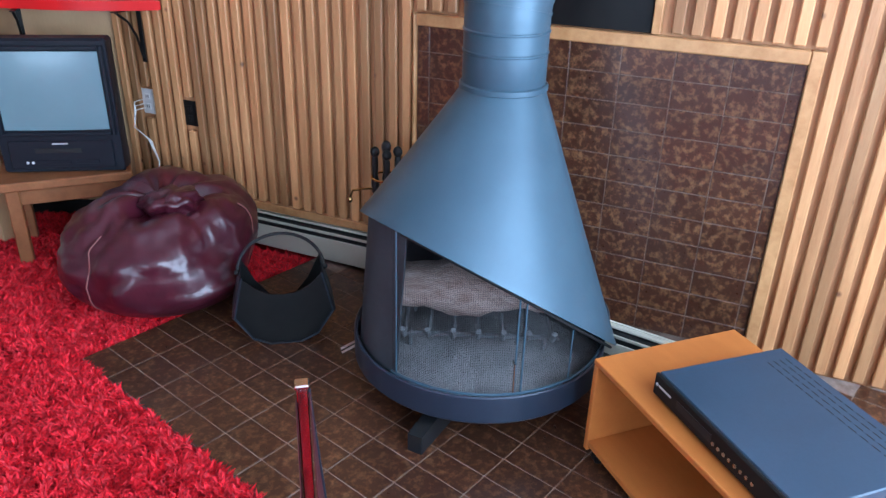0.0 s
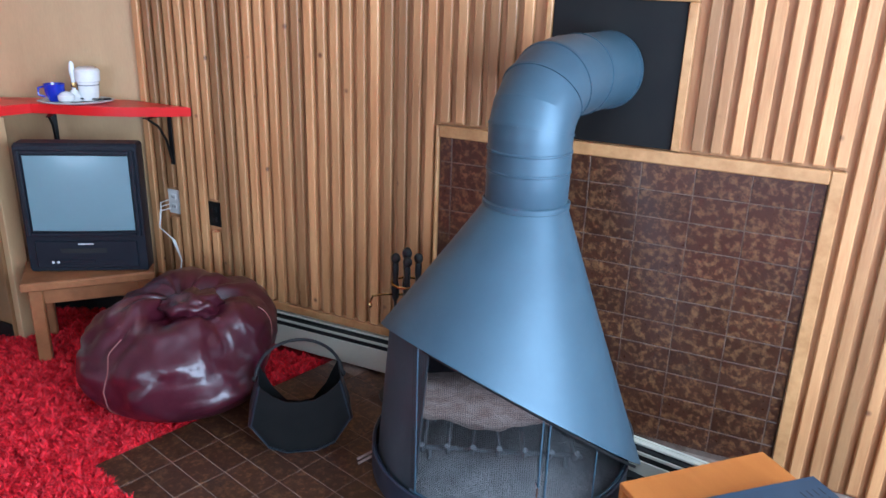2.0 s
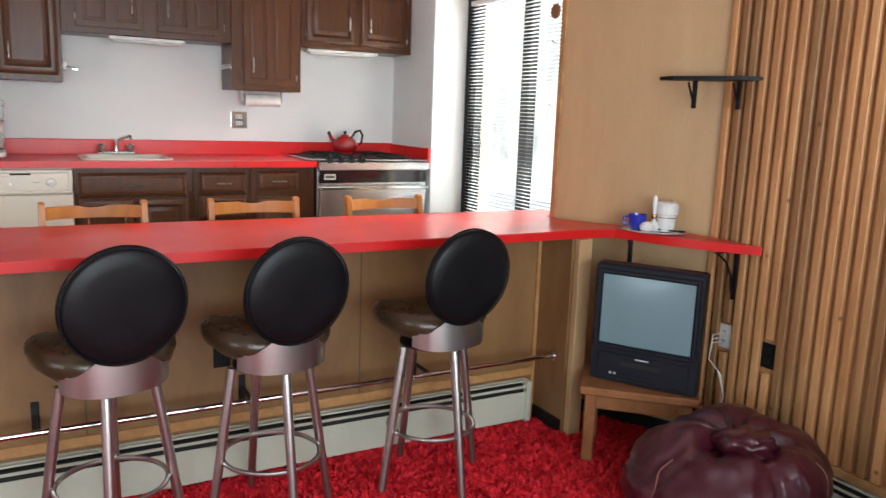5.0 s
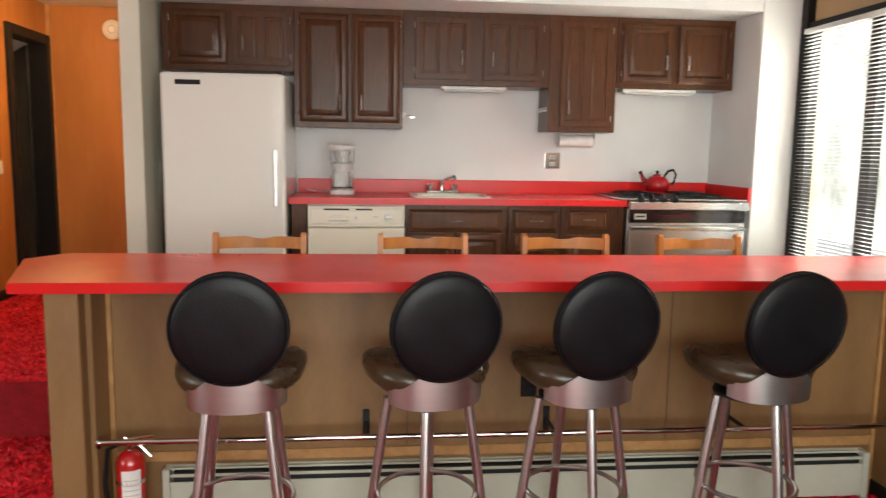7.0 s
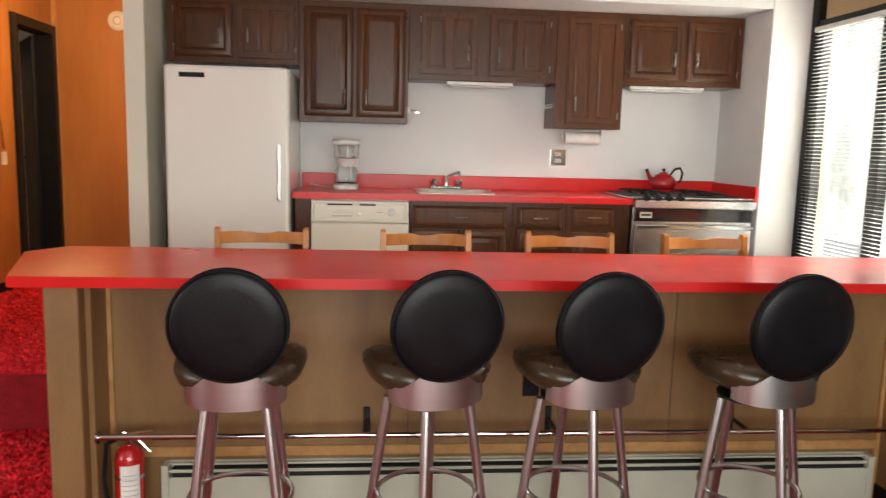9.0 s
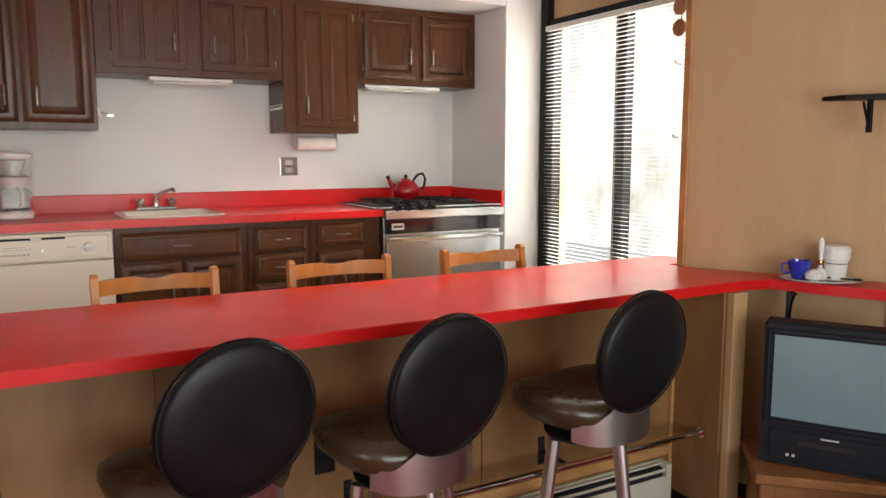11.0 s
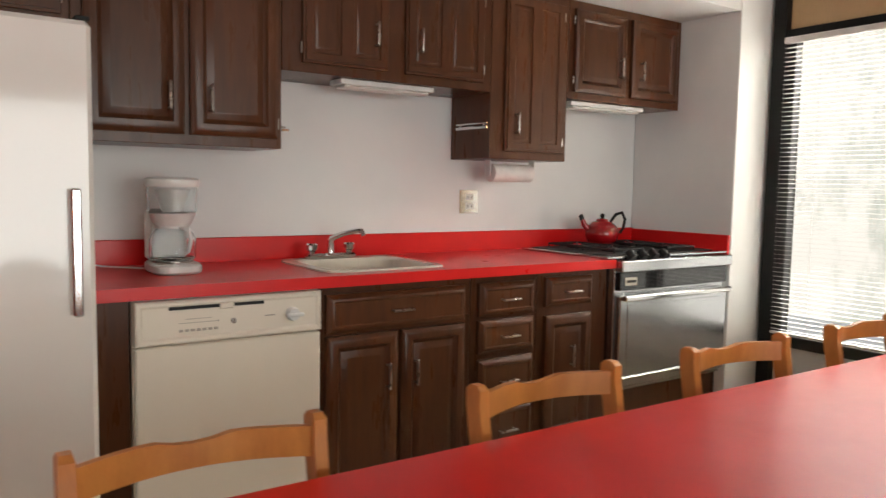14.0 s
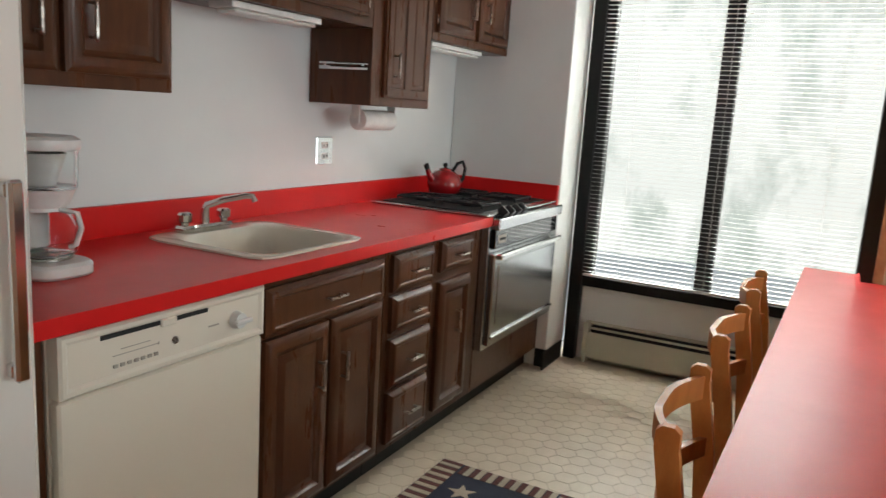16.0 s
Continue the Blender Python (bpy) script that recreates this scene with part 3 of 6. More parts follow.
# ---- bar ----
bar = thing("bar_counter", "long plywood-fronted breakfast bar with a red laminate top", "bar counter")
top_pts = [(-0.98, -1.80), (-1.10, -1.99), (-0.90, -2.59), (0.6, -2.58), (2.74, -2.568), (2.86, -2.60), (2.905, -2.70), (2.93, -2.79), (2.965, -2.88), (3.02, -2.98), (3.09, -3.08), (3.178, -3.19), (3.178, -2.84), (2.822, -2.182), (2.82, -2.09), (3.06, -2.09), (3.06, -2.08), (3.018, -2.08), (3.018, -1.855)]


def poly_slab(pts, z0, z1, mat, name, parent):
    me = bpy.data.meshes.new(name)
    bm = bmesh.new()
    f = bm.faces.new([bm.verts.new((x, y, z0)) for x, y in pts])
    r = bmesh.ops.extrude_face_region(bm, geom=[f])
    for v in r["geom"]:
        if isinstance(v, bmesh.types.BMVert):
            v.co.z = z1
    bmesh.ops.recalc_face_normals(bm, faces=bm.faces)
    edges = [e for e in bm.edges if abs(e.verts[0].co.z - e.verts[1].co.z) < 1e-5]
    bmesh.ops.bevel(bm, geom=edges, offset=0.003, segments=2, affect="EDGES")
    bm.to_mesh(me)
    bm.free()
    me.materials.append(mat)
    me.shade_smooth()
    me.set_sharp_from_angle(angle=radians(30))
    return part(name, me, None, parent)


poly_slab(top_pts, 0.682, 0.722, red_top, "worktop", bar)
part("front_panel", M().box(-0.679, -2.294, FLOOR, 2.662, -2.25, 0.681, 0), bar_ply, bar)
for x in (0.540, 1.674):
    part("panel_joint", M().box(x, -2.2985, -0.03, x + 0.003, -2.293, 0.68, 0), cab_inside, bar)
part("kick_trim", M().box(-0.679, -2.304, -0.075, 2.657, -2.295, -0.033, 0.002), trim_wood, bar)
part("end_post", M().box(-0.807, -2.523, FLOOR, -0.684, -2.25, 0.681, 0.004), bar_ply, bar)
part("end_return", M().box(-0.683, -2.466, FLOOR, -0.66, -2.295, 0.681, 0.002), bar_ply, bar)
for x in (-0.66, 2.632):
    part("corner_strip", M().box(x, -2.31, FLOOR, x + 0.019, -2.2945, 0.681, 0.002), trim_wood, bar)
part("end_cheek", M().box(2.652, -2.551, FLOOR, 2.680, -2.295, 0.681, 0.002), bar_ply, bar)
part("cheek_post", M().box(2.666, -2.589, FLOOR, 2.742, -2.552, 0.681, 0.003), ply, bar)
part("cheek_baseboard", M().box(2.643, -2.546, FLOOR, 2.6515, -2.311, FLOOR + 0.085, 0.001), black_paint, bar)
structure("corner_baseboard", M().box(0.1, -0.012, FLOOR, 0.78, -0.001, FLOOR + 0.085, 0.001, at=Matrix.Translation((2.83, -2.17, 0)) @ Matrix.Rotation(math.atan2(-0.715, 0.375), 4, "Z")), black_paint)
rail = thing("foot_rail", "long chrome foot rail across the bar front", "foot rail")
part("tube", M().cyl((-0.658, -2.466, 0.076), (2.651, -2.466, 0.076), 0.012, n=14), chrome, rail)
for x, s in ((-0.658, 1), (2.651, -1)):
    part("flange", M().cyl((x + 0.001 * s, -2.466, 0.076), (x + 0.009 * s, -2.466, 0.076), 0.025, n=16), chrome, rail)
for x in (0.37, 1.14, 1.95):
    part("bracket", M().box(x - 0.014, -2.304, 0.02, x + 0.014, -2.2945, 0.132, 0.003).box(x - 0.007, -2.466, 0.068, x + 0.007, -2.304, 0.084, 0.003), iron, rail)
PLACE = ROOM
for at in (pose(3.10, -2.465, 0.68, 0, 0, 224), pose(3.343, -2.93, 0.68, 0, 0, 180)):
    br = thing("shelf_bracket", "black steel bracket under the red corner shelf", "shelf bracket", at)
    part("wall_arm", M().box(0, -0.012, -0.24, 0.004, 0.012, 0, 0.001), black_paint, br)
    part("shelf_arm", M().box(0.004, -0.012, -0.005, 0.15, 0.012, -0.001, 0.001), black_paint, br)
    part("brace", M().tube([(0.006, 0, -0.22), (0.03, 0, -0.12), (0.07, 0, -0.05), (0.13, 0, -0.008)], 0.006, 6), black_paint, br)
cs = thing("corner_shelf", "small black corner shelf high in the corner", "shelf", pose(3.34, -2.76, 1.47))
poly_slab([(-0.01, 0.03), (-0.21, 0.22), (-0.24, 0.10), (-0.10, -0.16), (-0.01, -0.22)], 0, 0.018, black_paint, "board", cs)
for x, y in ((-0.012, -0.10), (-0.13, 0.06)):
    part("bracket", M().box(x - 0.01, y - 0.01, -0.13, x + 0.004, y + 0.01, -0.001, 0.001).tube([(x, y, -0.12), (x - 0.05, y, -0.01)], 0.005, 6), black_paint, cs)
PLACE = HOUSE

# ---- bar stools ----
def squircle(w, d, n=28, e=3.0, taper=0.0):
    out = []
    for j in range(n):
        a = 2 * math.pi * j / n
        c, s = math.cos(a), math.sin(a)
        r = (abs(c) ** e + abs(s) ** e) ** (-1 / e)
        x, y = r * c * w / 2, r * s * d / 2
        out.append((x * (1 + taper * y / d), y))
    return out


def bar_stool(at, swivel, turn):
    """Four raked tubular legs, foot ring, swivel seat; the seat's back towards local -y."""
    s = thing("bar_stool", "brushed steel swivel bar stool with a round black vinyl back", "bar stool", at, "stools at the bar")
    R = Matrix.Rotation(radians(turn), 4, "Z")
    for a in (45, 135, 225, 315):
        c, d = math.cos(radians(a)), math.sin(radians(a))
        part("leg", M().cyl((0.146 * c, 0.146 * d, 0.628), (0.240 * c, 0.240 * d, 0.006), 0.0185, 0.0165, n=14, at=R), satin, s)
        part("foot", M().cyl((0.240 * c, 0.240 * d, 0.008), (0.241 * c, 0.241 * d, 0), 0.018, n=12, at=R), rubber, s)
    part("foot_ring", M().tube([(0.182 * math.cos(2 * math.pi * i / 36), 0.182 * math.sin(2 * math.pi * i / 36), 0.268) for i in range(36)], 0.009, 10, True), satin, s)
    part("top_plate", M().lathe([(0.11, 0.624), (0.142, 0.627), (0.142, 0.634), (0.11, 0.640)], 24), iron, s)
    part("swivel", M().lathe([(0.07, 0.640), (0.07, 0.662), (0.05, 0.664)], 20), iron, s)
    S = Matrix.Rotation(radians(swivel), 4, "Z")
    rr = []
    for k, z in ((0.62, 0.664), (0.80, 0.668), (0.95, 0.692), (1.0, 0.722), (0.985, 0.746), (0.90, 0.764), (0.70, 0.772), (0.40, 0.772), (0.05, 0.770)):
        rr.append([(x * k, y * k + 0.02, z + 0.002 + 0.020 * (abs(x * k) / 0.2) ** 2 + 0.012 * max(0.0, y * k / 0.18)) for x, y in squircle(0.455, 0.38, taper=0.16)])
    part("seat", M().rings(rr, True, S), seat_vinyl, s, "bronze-black vinyl seat pad", angle=60)
    # steel skirt which wraps the seat's rear and carries the back
    rings = []
    for i in range(25):
        u = -1 + i / 12
        x = 0.172 * math.sin(u * 1.25) / math.sin(1.25)
        y = -0.196 + 0.10 * (abs(u) ** 2.2)
        low = 0.646 + 0.012 * abs(u) ** 3
        top = 0.716 + 0.075 * (1 - min(1.0, abs(u) / 0.72) ** 2) ** 1.5
        rings.append([(x, y, low), (x * 0.97, y + 0.006, low), (x * 0.97, y + 0.006, top), (x, y, top)])
    part("skirt", M().rings(rings, True, S), satin, s)
    tilt = Matrix.Translation((0, -0.222, 0.944)) @ Matrix.Rotation(radians(7), 4, "X")
    prof = [(0.02, -0.022), (0.13, -0.023), (0.176, -0.017), (0.191, -0.007), (0.191, 0.007), (0.176, 0.020), (0.13, 0.030), (0.02, 0.034)]
    disc = [[(r * math.cos(2 * math.pi * j / 40), z, r * math.sin(2 * math.pi * j / 40)) for j in range(40)] for r, z in prof]
    part("back", M().rings(disc, True, S @ tilt), black_vinyl, s, "round black vinyl back pad", angle=60)
    for y in (-0.012, 0.012):
        part("piping", M().tube([(0.1915 * math.cos(2 * math.pi * i / 48), y, 0.1915 * math.sin(2 * math.pi * i / 48)) for i in range(48)], 0.0032, 6, True, at=S @ tilt), black_vinyl, s)
    stitches = M()
    for i in range(64):
        a = 2 * math.pi * i / 64
        stitches.cyl((0.186 * math.cos(a), -0.0145, 0.186 * math.sin(a)), (0.1895 * math.cos(a + 0.03), -0.0125, 0.1895 * math.sin(a + 0.03)), 0.0011, n=5, at=S @ tilt)
    st = part("stitching", stitches, iron, s, "small dark stitches round the pad")
    st["kind"] = "stuff"
    part("stay", M().box(-0.045, -0.192, 0.74, 0.045, -0.187, 0.83, 0.002, at=S), satin, s)
    return s


bar_stool(pose(-0.076, -2.69, FLOOR), 1, 2)
bar_stool(pose(0.596, -2.69, FLOOR), 11, 38)
bar_stool(pose(1.155, -2.69, FLOOR), 9, 50)
bar_stool(pose(1.842, -2.69, FLOOR), 7, 52)

# ---- kitchen chairs ----
def kitchen_chair():
    """A plain wooden chair; its back stands at local y 0, the seat towards -y."""
    c = thing("kitchen_chair", "orange-stained wooden chair with curved back rails at the bar", "chair", None, "kitchen chairs")
    for x in (-0.205, 0.205):
        part("back_leg", M().rings([[(x - 0.0125, y - 0.024, z), (x + 0.0125, y - 0.024, z), (x + 0.0125, y + 0.021, z), (x - 0.0125, y + 0.021, z)] for y, z in ((0.03, 0), (-0.02, 0.25), (-0.045, 0.43), (-0.03, 0.60), (0.0, 0.77), (0.0, 0.803))] + [[(x - 0.010, y0, 0.813), (x + 0.010, y0, 0.813), (x + 0.010, y1, 0.813), (x - 0.010, y1, 0.813)] for y0, y1 in ((-0.012, 0.010),)]), chair_wood, c)
        part("front_leg", M().box(x - 0.014, -0.34, 0, x + 0.014, -0.305, 0.425, 0.004), chair_wood, c)
        part("side_stretcher", M().box(x - 0.008, -0.304, 0.17, x + 0.008, -0.02, 0.20, 0.003), chair_wood, c)
    part("seat", M().box(-0.20, -0.36, 0.426, 0.20, -0.035, 0.446, 0.006), chair_wood, c)
    for z0, z1 in ((0.735, 0.79), (0.60, 0.645)):
        rings = []
        for i in range(13):
            u = -1 + i / 6
            x = 0.194 * u
            y = 0.055 * (1 - u * u) - 0.006 - (0.79 - z1) * 0.14
            dip = 0.012 * max(0, 1 - (abs(u) / 0.35) ** 2)
            rings.append([(x, y - 0.008, z0), (x, y + 0.008, z0 + 0.001), (x, y + 0.008, z1 - dip), (x, y - 0.008, z1 - dip)])
        part("back_rail", M().rings(rings), chair_wood, c)
    part("front_rail", M().box(-0.19, -0.335, 0.37, 0.19, -0.318, 0.425, 0.003), chair_wood, c)
    return c


first = kitchen_chair()
first.matrix_basis = pose(-0.135, -1.735, 0)
for x, r in ((0.64, 1.5), (1.345, -1), (2.03, 2)):
    copy_thing(first, pose(x, -1.735, 0, 0, 0, r))

# ---- kitchen units ----
def handle(m, x, z, length, upright, parent, at):
    """A turned pewter bar pull in front of local y 0."""
    pts = []
    L = length / 2
    for u, r in ((-1, 0.003), (-0.92, 0.006), (-0.85, 0.004), (-0.7, 0.0055), (-0.35, 0.0048), (0, 0.0062), (0.35, 0.0048), (0.7, 0.0055), (0.85, 0.004), (0.92, 0.006), (1, 0.003)):
        pts.append((u, r))
    q = [((x, -0.026, z + u * L) if upright else (x + u * L, -0.026, z)) for u, r in pts]
    mm = M().tube(q, [r for u, r in pts], 8, at=at)
    for u in (-0.8, 0.8):
        p = (x, -0.026, z + u * L) if upright else (x + u * L, -0.026, z)
        mm.cyl(p, (p[0], 0.0, p[2]), 0.004, n=8, at=at)
    return part("handle", mm, pewter, parent, "turned pewter pull")


RAISED = [(0.0, 0.0), (0.0, 0.018), (0.006, 0.021), (0.014, 0.026), (0.020, 0.028), (0.040, 0.028), (0.044, 0.022), (0.050, 0.018), (0.056, 0.014), (0.078, 0.023), (0.082, 0.023)]


def raised_front(name, x, z, w, h, y, parent, double=False, slim=False, hx=None, hz=None, upright=True):
    """A moulded door or drawer front whose back lies at y, facing -y."""
    at = Matrix.Translation((0, y, 0))
    m = M()
    if slim:
        m.steps(w, h, [(0, 0), (0, 0.016), (0.006, 0.019), (0.012, 0.026), (0.018, 0.030), (0.026, 0.030), (0.030, 0.026), (0.034, 0.026)], at, x, z)
    elif double:
        m.box(x, -0.0135, z, x + w, 0, z + h, 0.002, at)
        f = [(0.0, 0.0136), (0.0, 0.019), (0.026, 0.019), (0.030, 0.012), (0.034, 0.010), (0.046, 0.0165), (0.050, 0.0165)]
        g = 0.012
        m.steps(w / 2 - g, h - 2 * g, f, at, x + g, z + g).steps(w / 2 - g, h - 2 * g, f, at, x + w / 2, z + g)
    else:
        m.steps(w, h, RAISED, at, x, z)
    d = part(name, m, cab_wood, parent)
    if hx is not None:
        handle(None, hx, hz, 0.10 if not slim else 0.09, upright, d, Matrix.Translation((0, y - (0.026 if slim else 0.022), 0)))
    return d


def upper(name, x0, x1, z0, doors, label, shelf=False):
    c = thing(name, label, "kitchen cupboard", None, "wall cupboards")
    part("body", M().box(x0, -0.30, z0, x1, -0.002, 2.113, 0.002), cab_wood, c)
    for dx, w, double, hx in doors:
        raised_front("door", dx, z0 + 0.035, w, 2.113 - z0 - 0.075, -0.3005, c, double, False, hx, z0 + (0.16 if z0 < 1.5 else 0.17))
    for dx, w, double, hx in doors:
        hy = dx + w if hx < dx + w / 2 else dx
        for z in (z0 + 0.09, 2.02):
            part("hinge", M().cyl((hy + (0.004 if hy > dx else -0.004), -0.309, z - 0.02), (hy + (0.004 if hy > dx else -0.004), -0.309, z + 0.02), 0.004, n=8), pewter, c)
    return c


upper("fridge_cupboard", -0.93, -0.105, 1.70, [(-0.88, 0.36, False, -0.60), (-0.49, 0.36, True, -0.42)], "dark walnut wall cupboard with two moulded doors over the fridge")
upper("tall_cupboard", -0.103, 0.600, 1.35, [(-0.07, 0.315, False, 0.19), (0.265, 0.315, False, 0.33)], "dark walnut wall cupboard with two tall moulded doors beside the fridge")
upper("sink_cupboard", 0.602, 1.578, 1.64, [(0.68, 0.37, True, 0.985), (1.13, 0.40, True, 1.19)], "short dark walnut wall cupboard with two moulded doors over the sink")
upper("narrow_cupboard", 1.58, 2.04, 1.35, [(1.655, 0.35, True, 1.71)], "narrow tall dark walnut wall cupboard with one moulded door")
upper("cooker_cupboard", 2.042, 2.862, 1.65, [(2.075, 0.35, False, 2.375), (2.47, 0.35, False, 2.53)], "short dark walnut wall cupboard with two moulded doors over the cooker")
for x0, x1, z in ((0.86, 1.30, 1.639), (2.10, 2.62, 1.649)):
    u = thing("under_cupboard_light", "white under-cupboard strip light, unlit", "strip light")
    part("housing", M().box(x0, -0.27, z - 0.022, x1, -0.17, z - 0.001, 0.003), white_plastic, u)
    part("diffuser", M().box(x0 + 0.02, -0.262, z - 0.034, x1 - 0.02, -0.18, z - 0.0225, 0.005), fluoro, u)
hold = thing("knife_rack", "chrome knife rack screwed to a dark cupboard side", "rack")
part("bar", M().cyl((1.572, -0.29, 1.49), (1.572, -0.06, 1.49), 0.008, n=10).cyl((1.572, -0.29, 1.508), (1.572, -0.06, 1.508), 0.005, n=8), chrome, hold)
part("mount", M().box(1.573, -0.27, 1.482, 1.5795, -0.255, 1.512, 0.001).box(1.573, -0.09, 1.482, 1.5795, -0.075, 1.512, 0.001), chrome, hold)
op = thing("can_opener_mount", "small white can opener bracket on the cupboard side", "can opener")
part("bracket", M().box(0.5995, -0.20, 1.42, 0.625, -0.14, 1.47, 0.004), white_plastic, op)
part("arm", M().cyl((0.625, -0.17, 1.445), (0.67, -0.17, 1.44), 0.004, n=8).box(0.655, -0.174, 1.425, 0.685, -0.166, 1.435, 0.001), chrome, op)
pt = thing("paper_towel_roll", "white paper towel roll hung under a dark cupboard", "paper towel")
part("roll", M().rings([[(x, -0.17 + r * math.cos(a), 1.29 + r * math.sin(a)) for a in [2 * math.pi * j / 28 for j in range(28)]] for x, r in ((1.69, 0.018), (1.69, 0.042), (1.93, 0.042), (1.93, 0.018))]), paper, pt)
part("holder", M().box(1.672, -0.19, 1.275, 1.678, -0.15, 1.349, 0.001).box(1.942, -0.19, 1.275, 1.948, -0.15, 1.349, 0.001).cyl((1.672, -0.17, 1.29), (1.948, -0.17, 1.29), 0.006, n=8), white_plastic, pt)

# base units
def base_unit(name, x0, x1, label):
    c = thing(name, label, "kitchen base unit", None, "base units")
    m = M().box(x0, -0.60, 0.10, x1, -0.003, 0.72 if x0 == 0.612 else 0.869, 0.002)
    if x0 == 0.612:
        m.box(x0, -0.60, 0.721, x1, -0.588, 0.869, 0.002)
    part("body", m, cab_wood, c)
    part("kick", M().box(x0, -0.54, 0.0, x1, -0.50, 0.0995, 0), black_paint, c)
    return c


b = base_unit("end_unit", -0.10, -0.006, "dark walnut end filler beside the dishwasher")
b = base_unit("sink_unit", 0.612, 1.265, "dark walnut sink unit with a false drawer and two moulded doors")
raised_front("drawer_front", 0.635, 0.700, 0.595, 0.140, -0.6005, b, False, True, 0.93, 0.77, False)
raised_front("door", 0.635, 0.125, 0.29, 0.565, -0.6005, b, False, False, 0.875, 0.53)
raised_front("door", 0.94, 0.125, 0.29, 0.565, -0.6005, b, False, False, 0.995, 0.53)
b = base_unit("drawer_unit", 1.267, 1.612, "dark walnut unit of four small drawers")
for z, h in ((0.705, 0.135), (0.555, 0.135), (0.345, 0.185), (0.13, 0.20)):
    raised_front("drawer_front", 1.30, z, 0.285, h, -0.6005, b, False, True, 1.443, z + h / 2, False)
b = base_unit("narrow_unit", 1.614, 2.035, "narrow dark walnut unit with a drawer and a moulded door")
raised_front("drawer_front", 1.655, 0.72, 0.27, 0.125, -0.6005, b, False, True, 1.79, 0.782, False)
raised_front("door", 1.655, 0.14, 0.27, 0.54, -0.6005, b, False, False, 1.80, 0.50)
b = base_unit("oven_unit", 2.842, 2.862, "dark walnut filler beside the cooker")

wt = thing("kitchen_worktop", "red laminate kitchen worktop with an upstand", "worktop")
SX0, SX1, SY0, SY1 = 0.655, 1.175, -0.585, -0.10
_x0, _x1, _y0, _y1 = SX0 + 0.02, SX1 - 0.02, SY0 + 0.02, SY1 - 0.02
_o = [(-0.112, -0.655), (2.036, -0.655), (2.036, -0.06), (2.842, -0.06), (2.842, -0.022), (-0.112, -0.022)]
_i = [(_x0, _y0), (_x1, _y0), (_x1, _y1), (_x0, _y1)]
_v = [(x, y, z) for z in (0.871, 0.91) for x, y in _o + _i]
_top = [(0, 1, 7, 6), (1, 2, 8, 7), (2, 5, 9, 8), (5, 0, 6, 9), (2, 3, 4, 5)]
_f = [tuple(k + 10 for k in q) for q in _top] + [q[::-1] for q in _top]
_f += [(k, (k + 1) % 6, (k + 1) % 6 + 10, k + 10) for k in range(6)] + [(6 + (k + 1) % 4, 6 + k, 16 + k, 16 + (k + 1) % 4) for k in range(4)]
part("slab", M().add(_v, _f), red_top, wt)
part("upstand", M().box(-0.112, -0.0215, 0.871, 2.864, -0.001, 1.005, 0.003), red_top, wt)
part("side_upstand", M().box(2.844, -0.655, 0.871, 2.8635, -0.022, 1.0, 0.003), red_top, wt)
sink = thing("sink", "white enamel drop-in sink", "sink")
W, D = SX1 - SX0, SY1 - SY0
cx, cy = (SX0 + SX1) / 2, (SY0 + SY1) / 2
rim = []
for k, kz, e, off in ((1.0, 0.9105, 9, 0), (1.0, 0.916, 9, 0), (0.975, 0.919, 9, 0), (0.86, 0.918, 7, -0.03), (0.83, 0.905, 6, -0.03), (0.80, 0.78, 5, -0.03), (0.70, 0.755, 4, -0.03), (0.05, 0.75, 4, -0.03)):
    rim.append([(cx + x * k, cy + y * (k if off == 0 else k - 0.06) + off, kz) for x, y in squircle(W, D, 40, e)])
under = [[(cx + x * k, cy + y * (k - 0.05) - 0.03, kz) for x, y in squircle(W, D, 40, 5)] for k, kz in ((0.05, 0.744), (0.72, 0.748), (0.83, 0.78), (0.86, 0.9105))]
part("bowl", M().rings(rim + under, loop=True), sink_white, sink, angle=50)
part("drain", M().lathe([(0.02, 0.751), (0.04, 0.752), (0.04, 0.756), (0.03, 0.756)], 20, at=Matrix.Translation((cx, cy - 0.03, 0))), chrome, sink)
tap = thing("tap", "chrome kitchen tap with two clear knobs", "tap", pose(cx - 0.03, SY1 - 0.035, 0.919))
part("base", M().box(-0.11, -0.025, 0, 0.11, 0.025, 0.02, 0.008), chrome, tap)
part("spout", M().tube([(0, 0, 0.02), (0, 0, 0.055), (0.0, -0.01, 0.080), (0.025, -0.06, 0.102), (0.06, -0.12, 0.118), (0.07, -0.14, 0.118), (0.073, -0.148, 0.100)], [0.016, 0.015, 0.012, 0.011, 0.010, 0.010, 0.010], 12), chrome, tap, angle=60)
for x in (-0.085, 0.085):
    part("knob", M().lathe([(0.012, 0.018), (0.014, 0.03), (0.022, 0.034), (0.024, 0.055), (0.018, 0.062)], 10, at=Matrix.Translation((x, 0, 0))), chrome, tap)

# dishwasher
dw = thing("dishwasher", "cream built-in dishwasher with a dial control panel", "dishwasher")
part("body", M().box(0.0, -0.60, 0.10, 0.607, -0.05, 0.868, 0.002), dw_enamel, dw)
part("door", M().box(0.002, -0.632, 0.13, 0.605, -0.6005, 0.722, 0.006), dw_enamel, dw)
cp = part("control_panel", M().steps(0.603, 0.135, [(0, 0), (0, 0.034), (0.006, 0.040), (0.014, 0.040), (0.022, 0.034), (0.030, 0.034)], Matrix.Translation((0, -0.6005, 0)), 0.002, 0.727), dw_enamel, dw)
part("latch_slot", M().box(0.10, -0.6385, 0.832, 0.40, -0.634, 0.842, 0), dark_slot, cp)
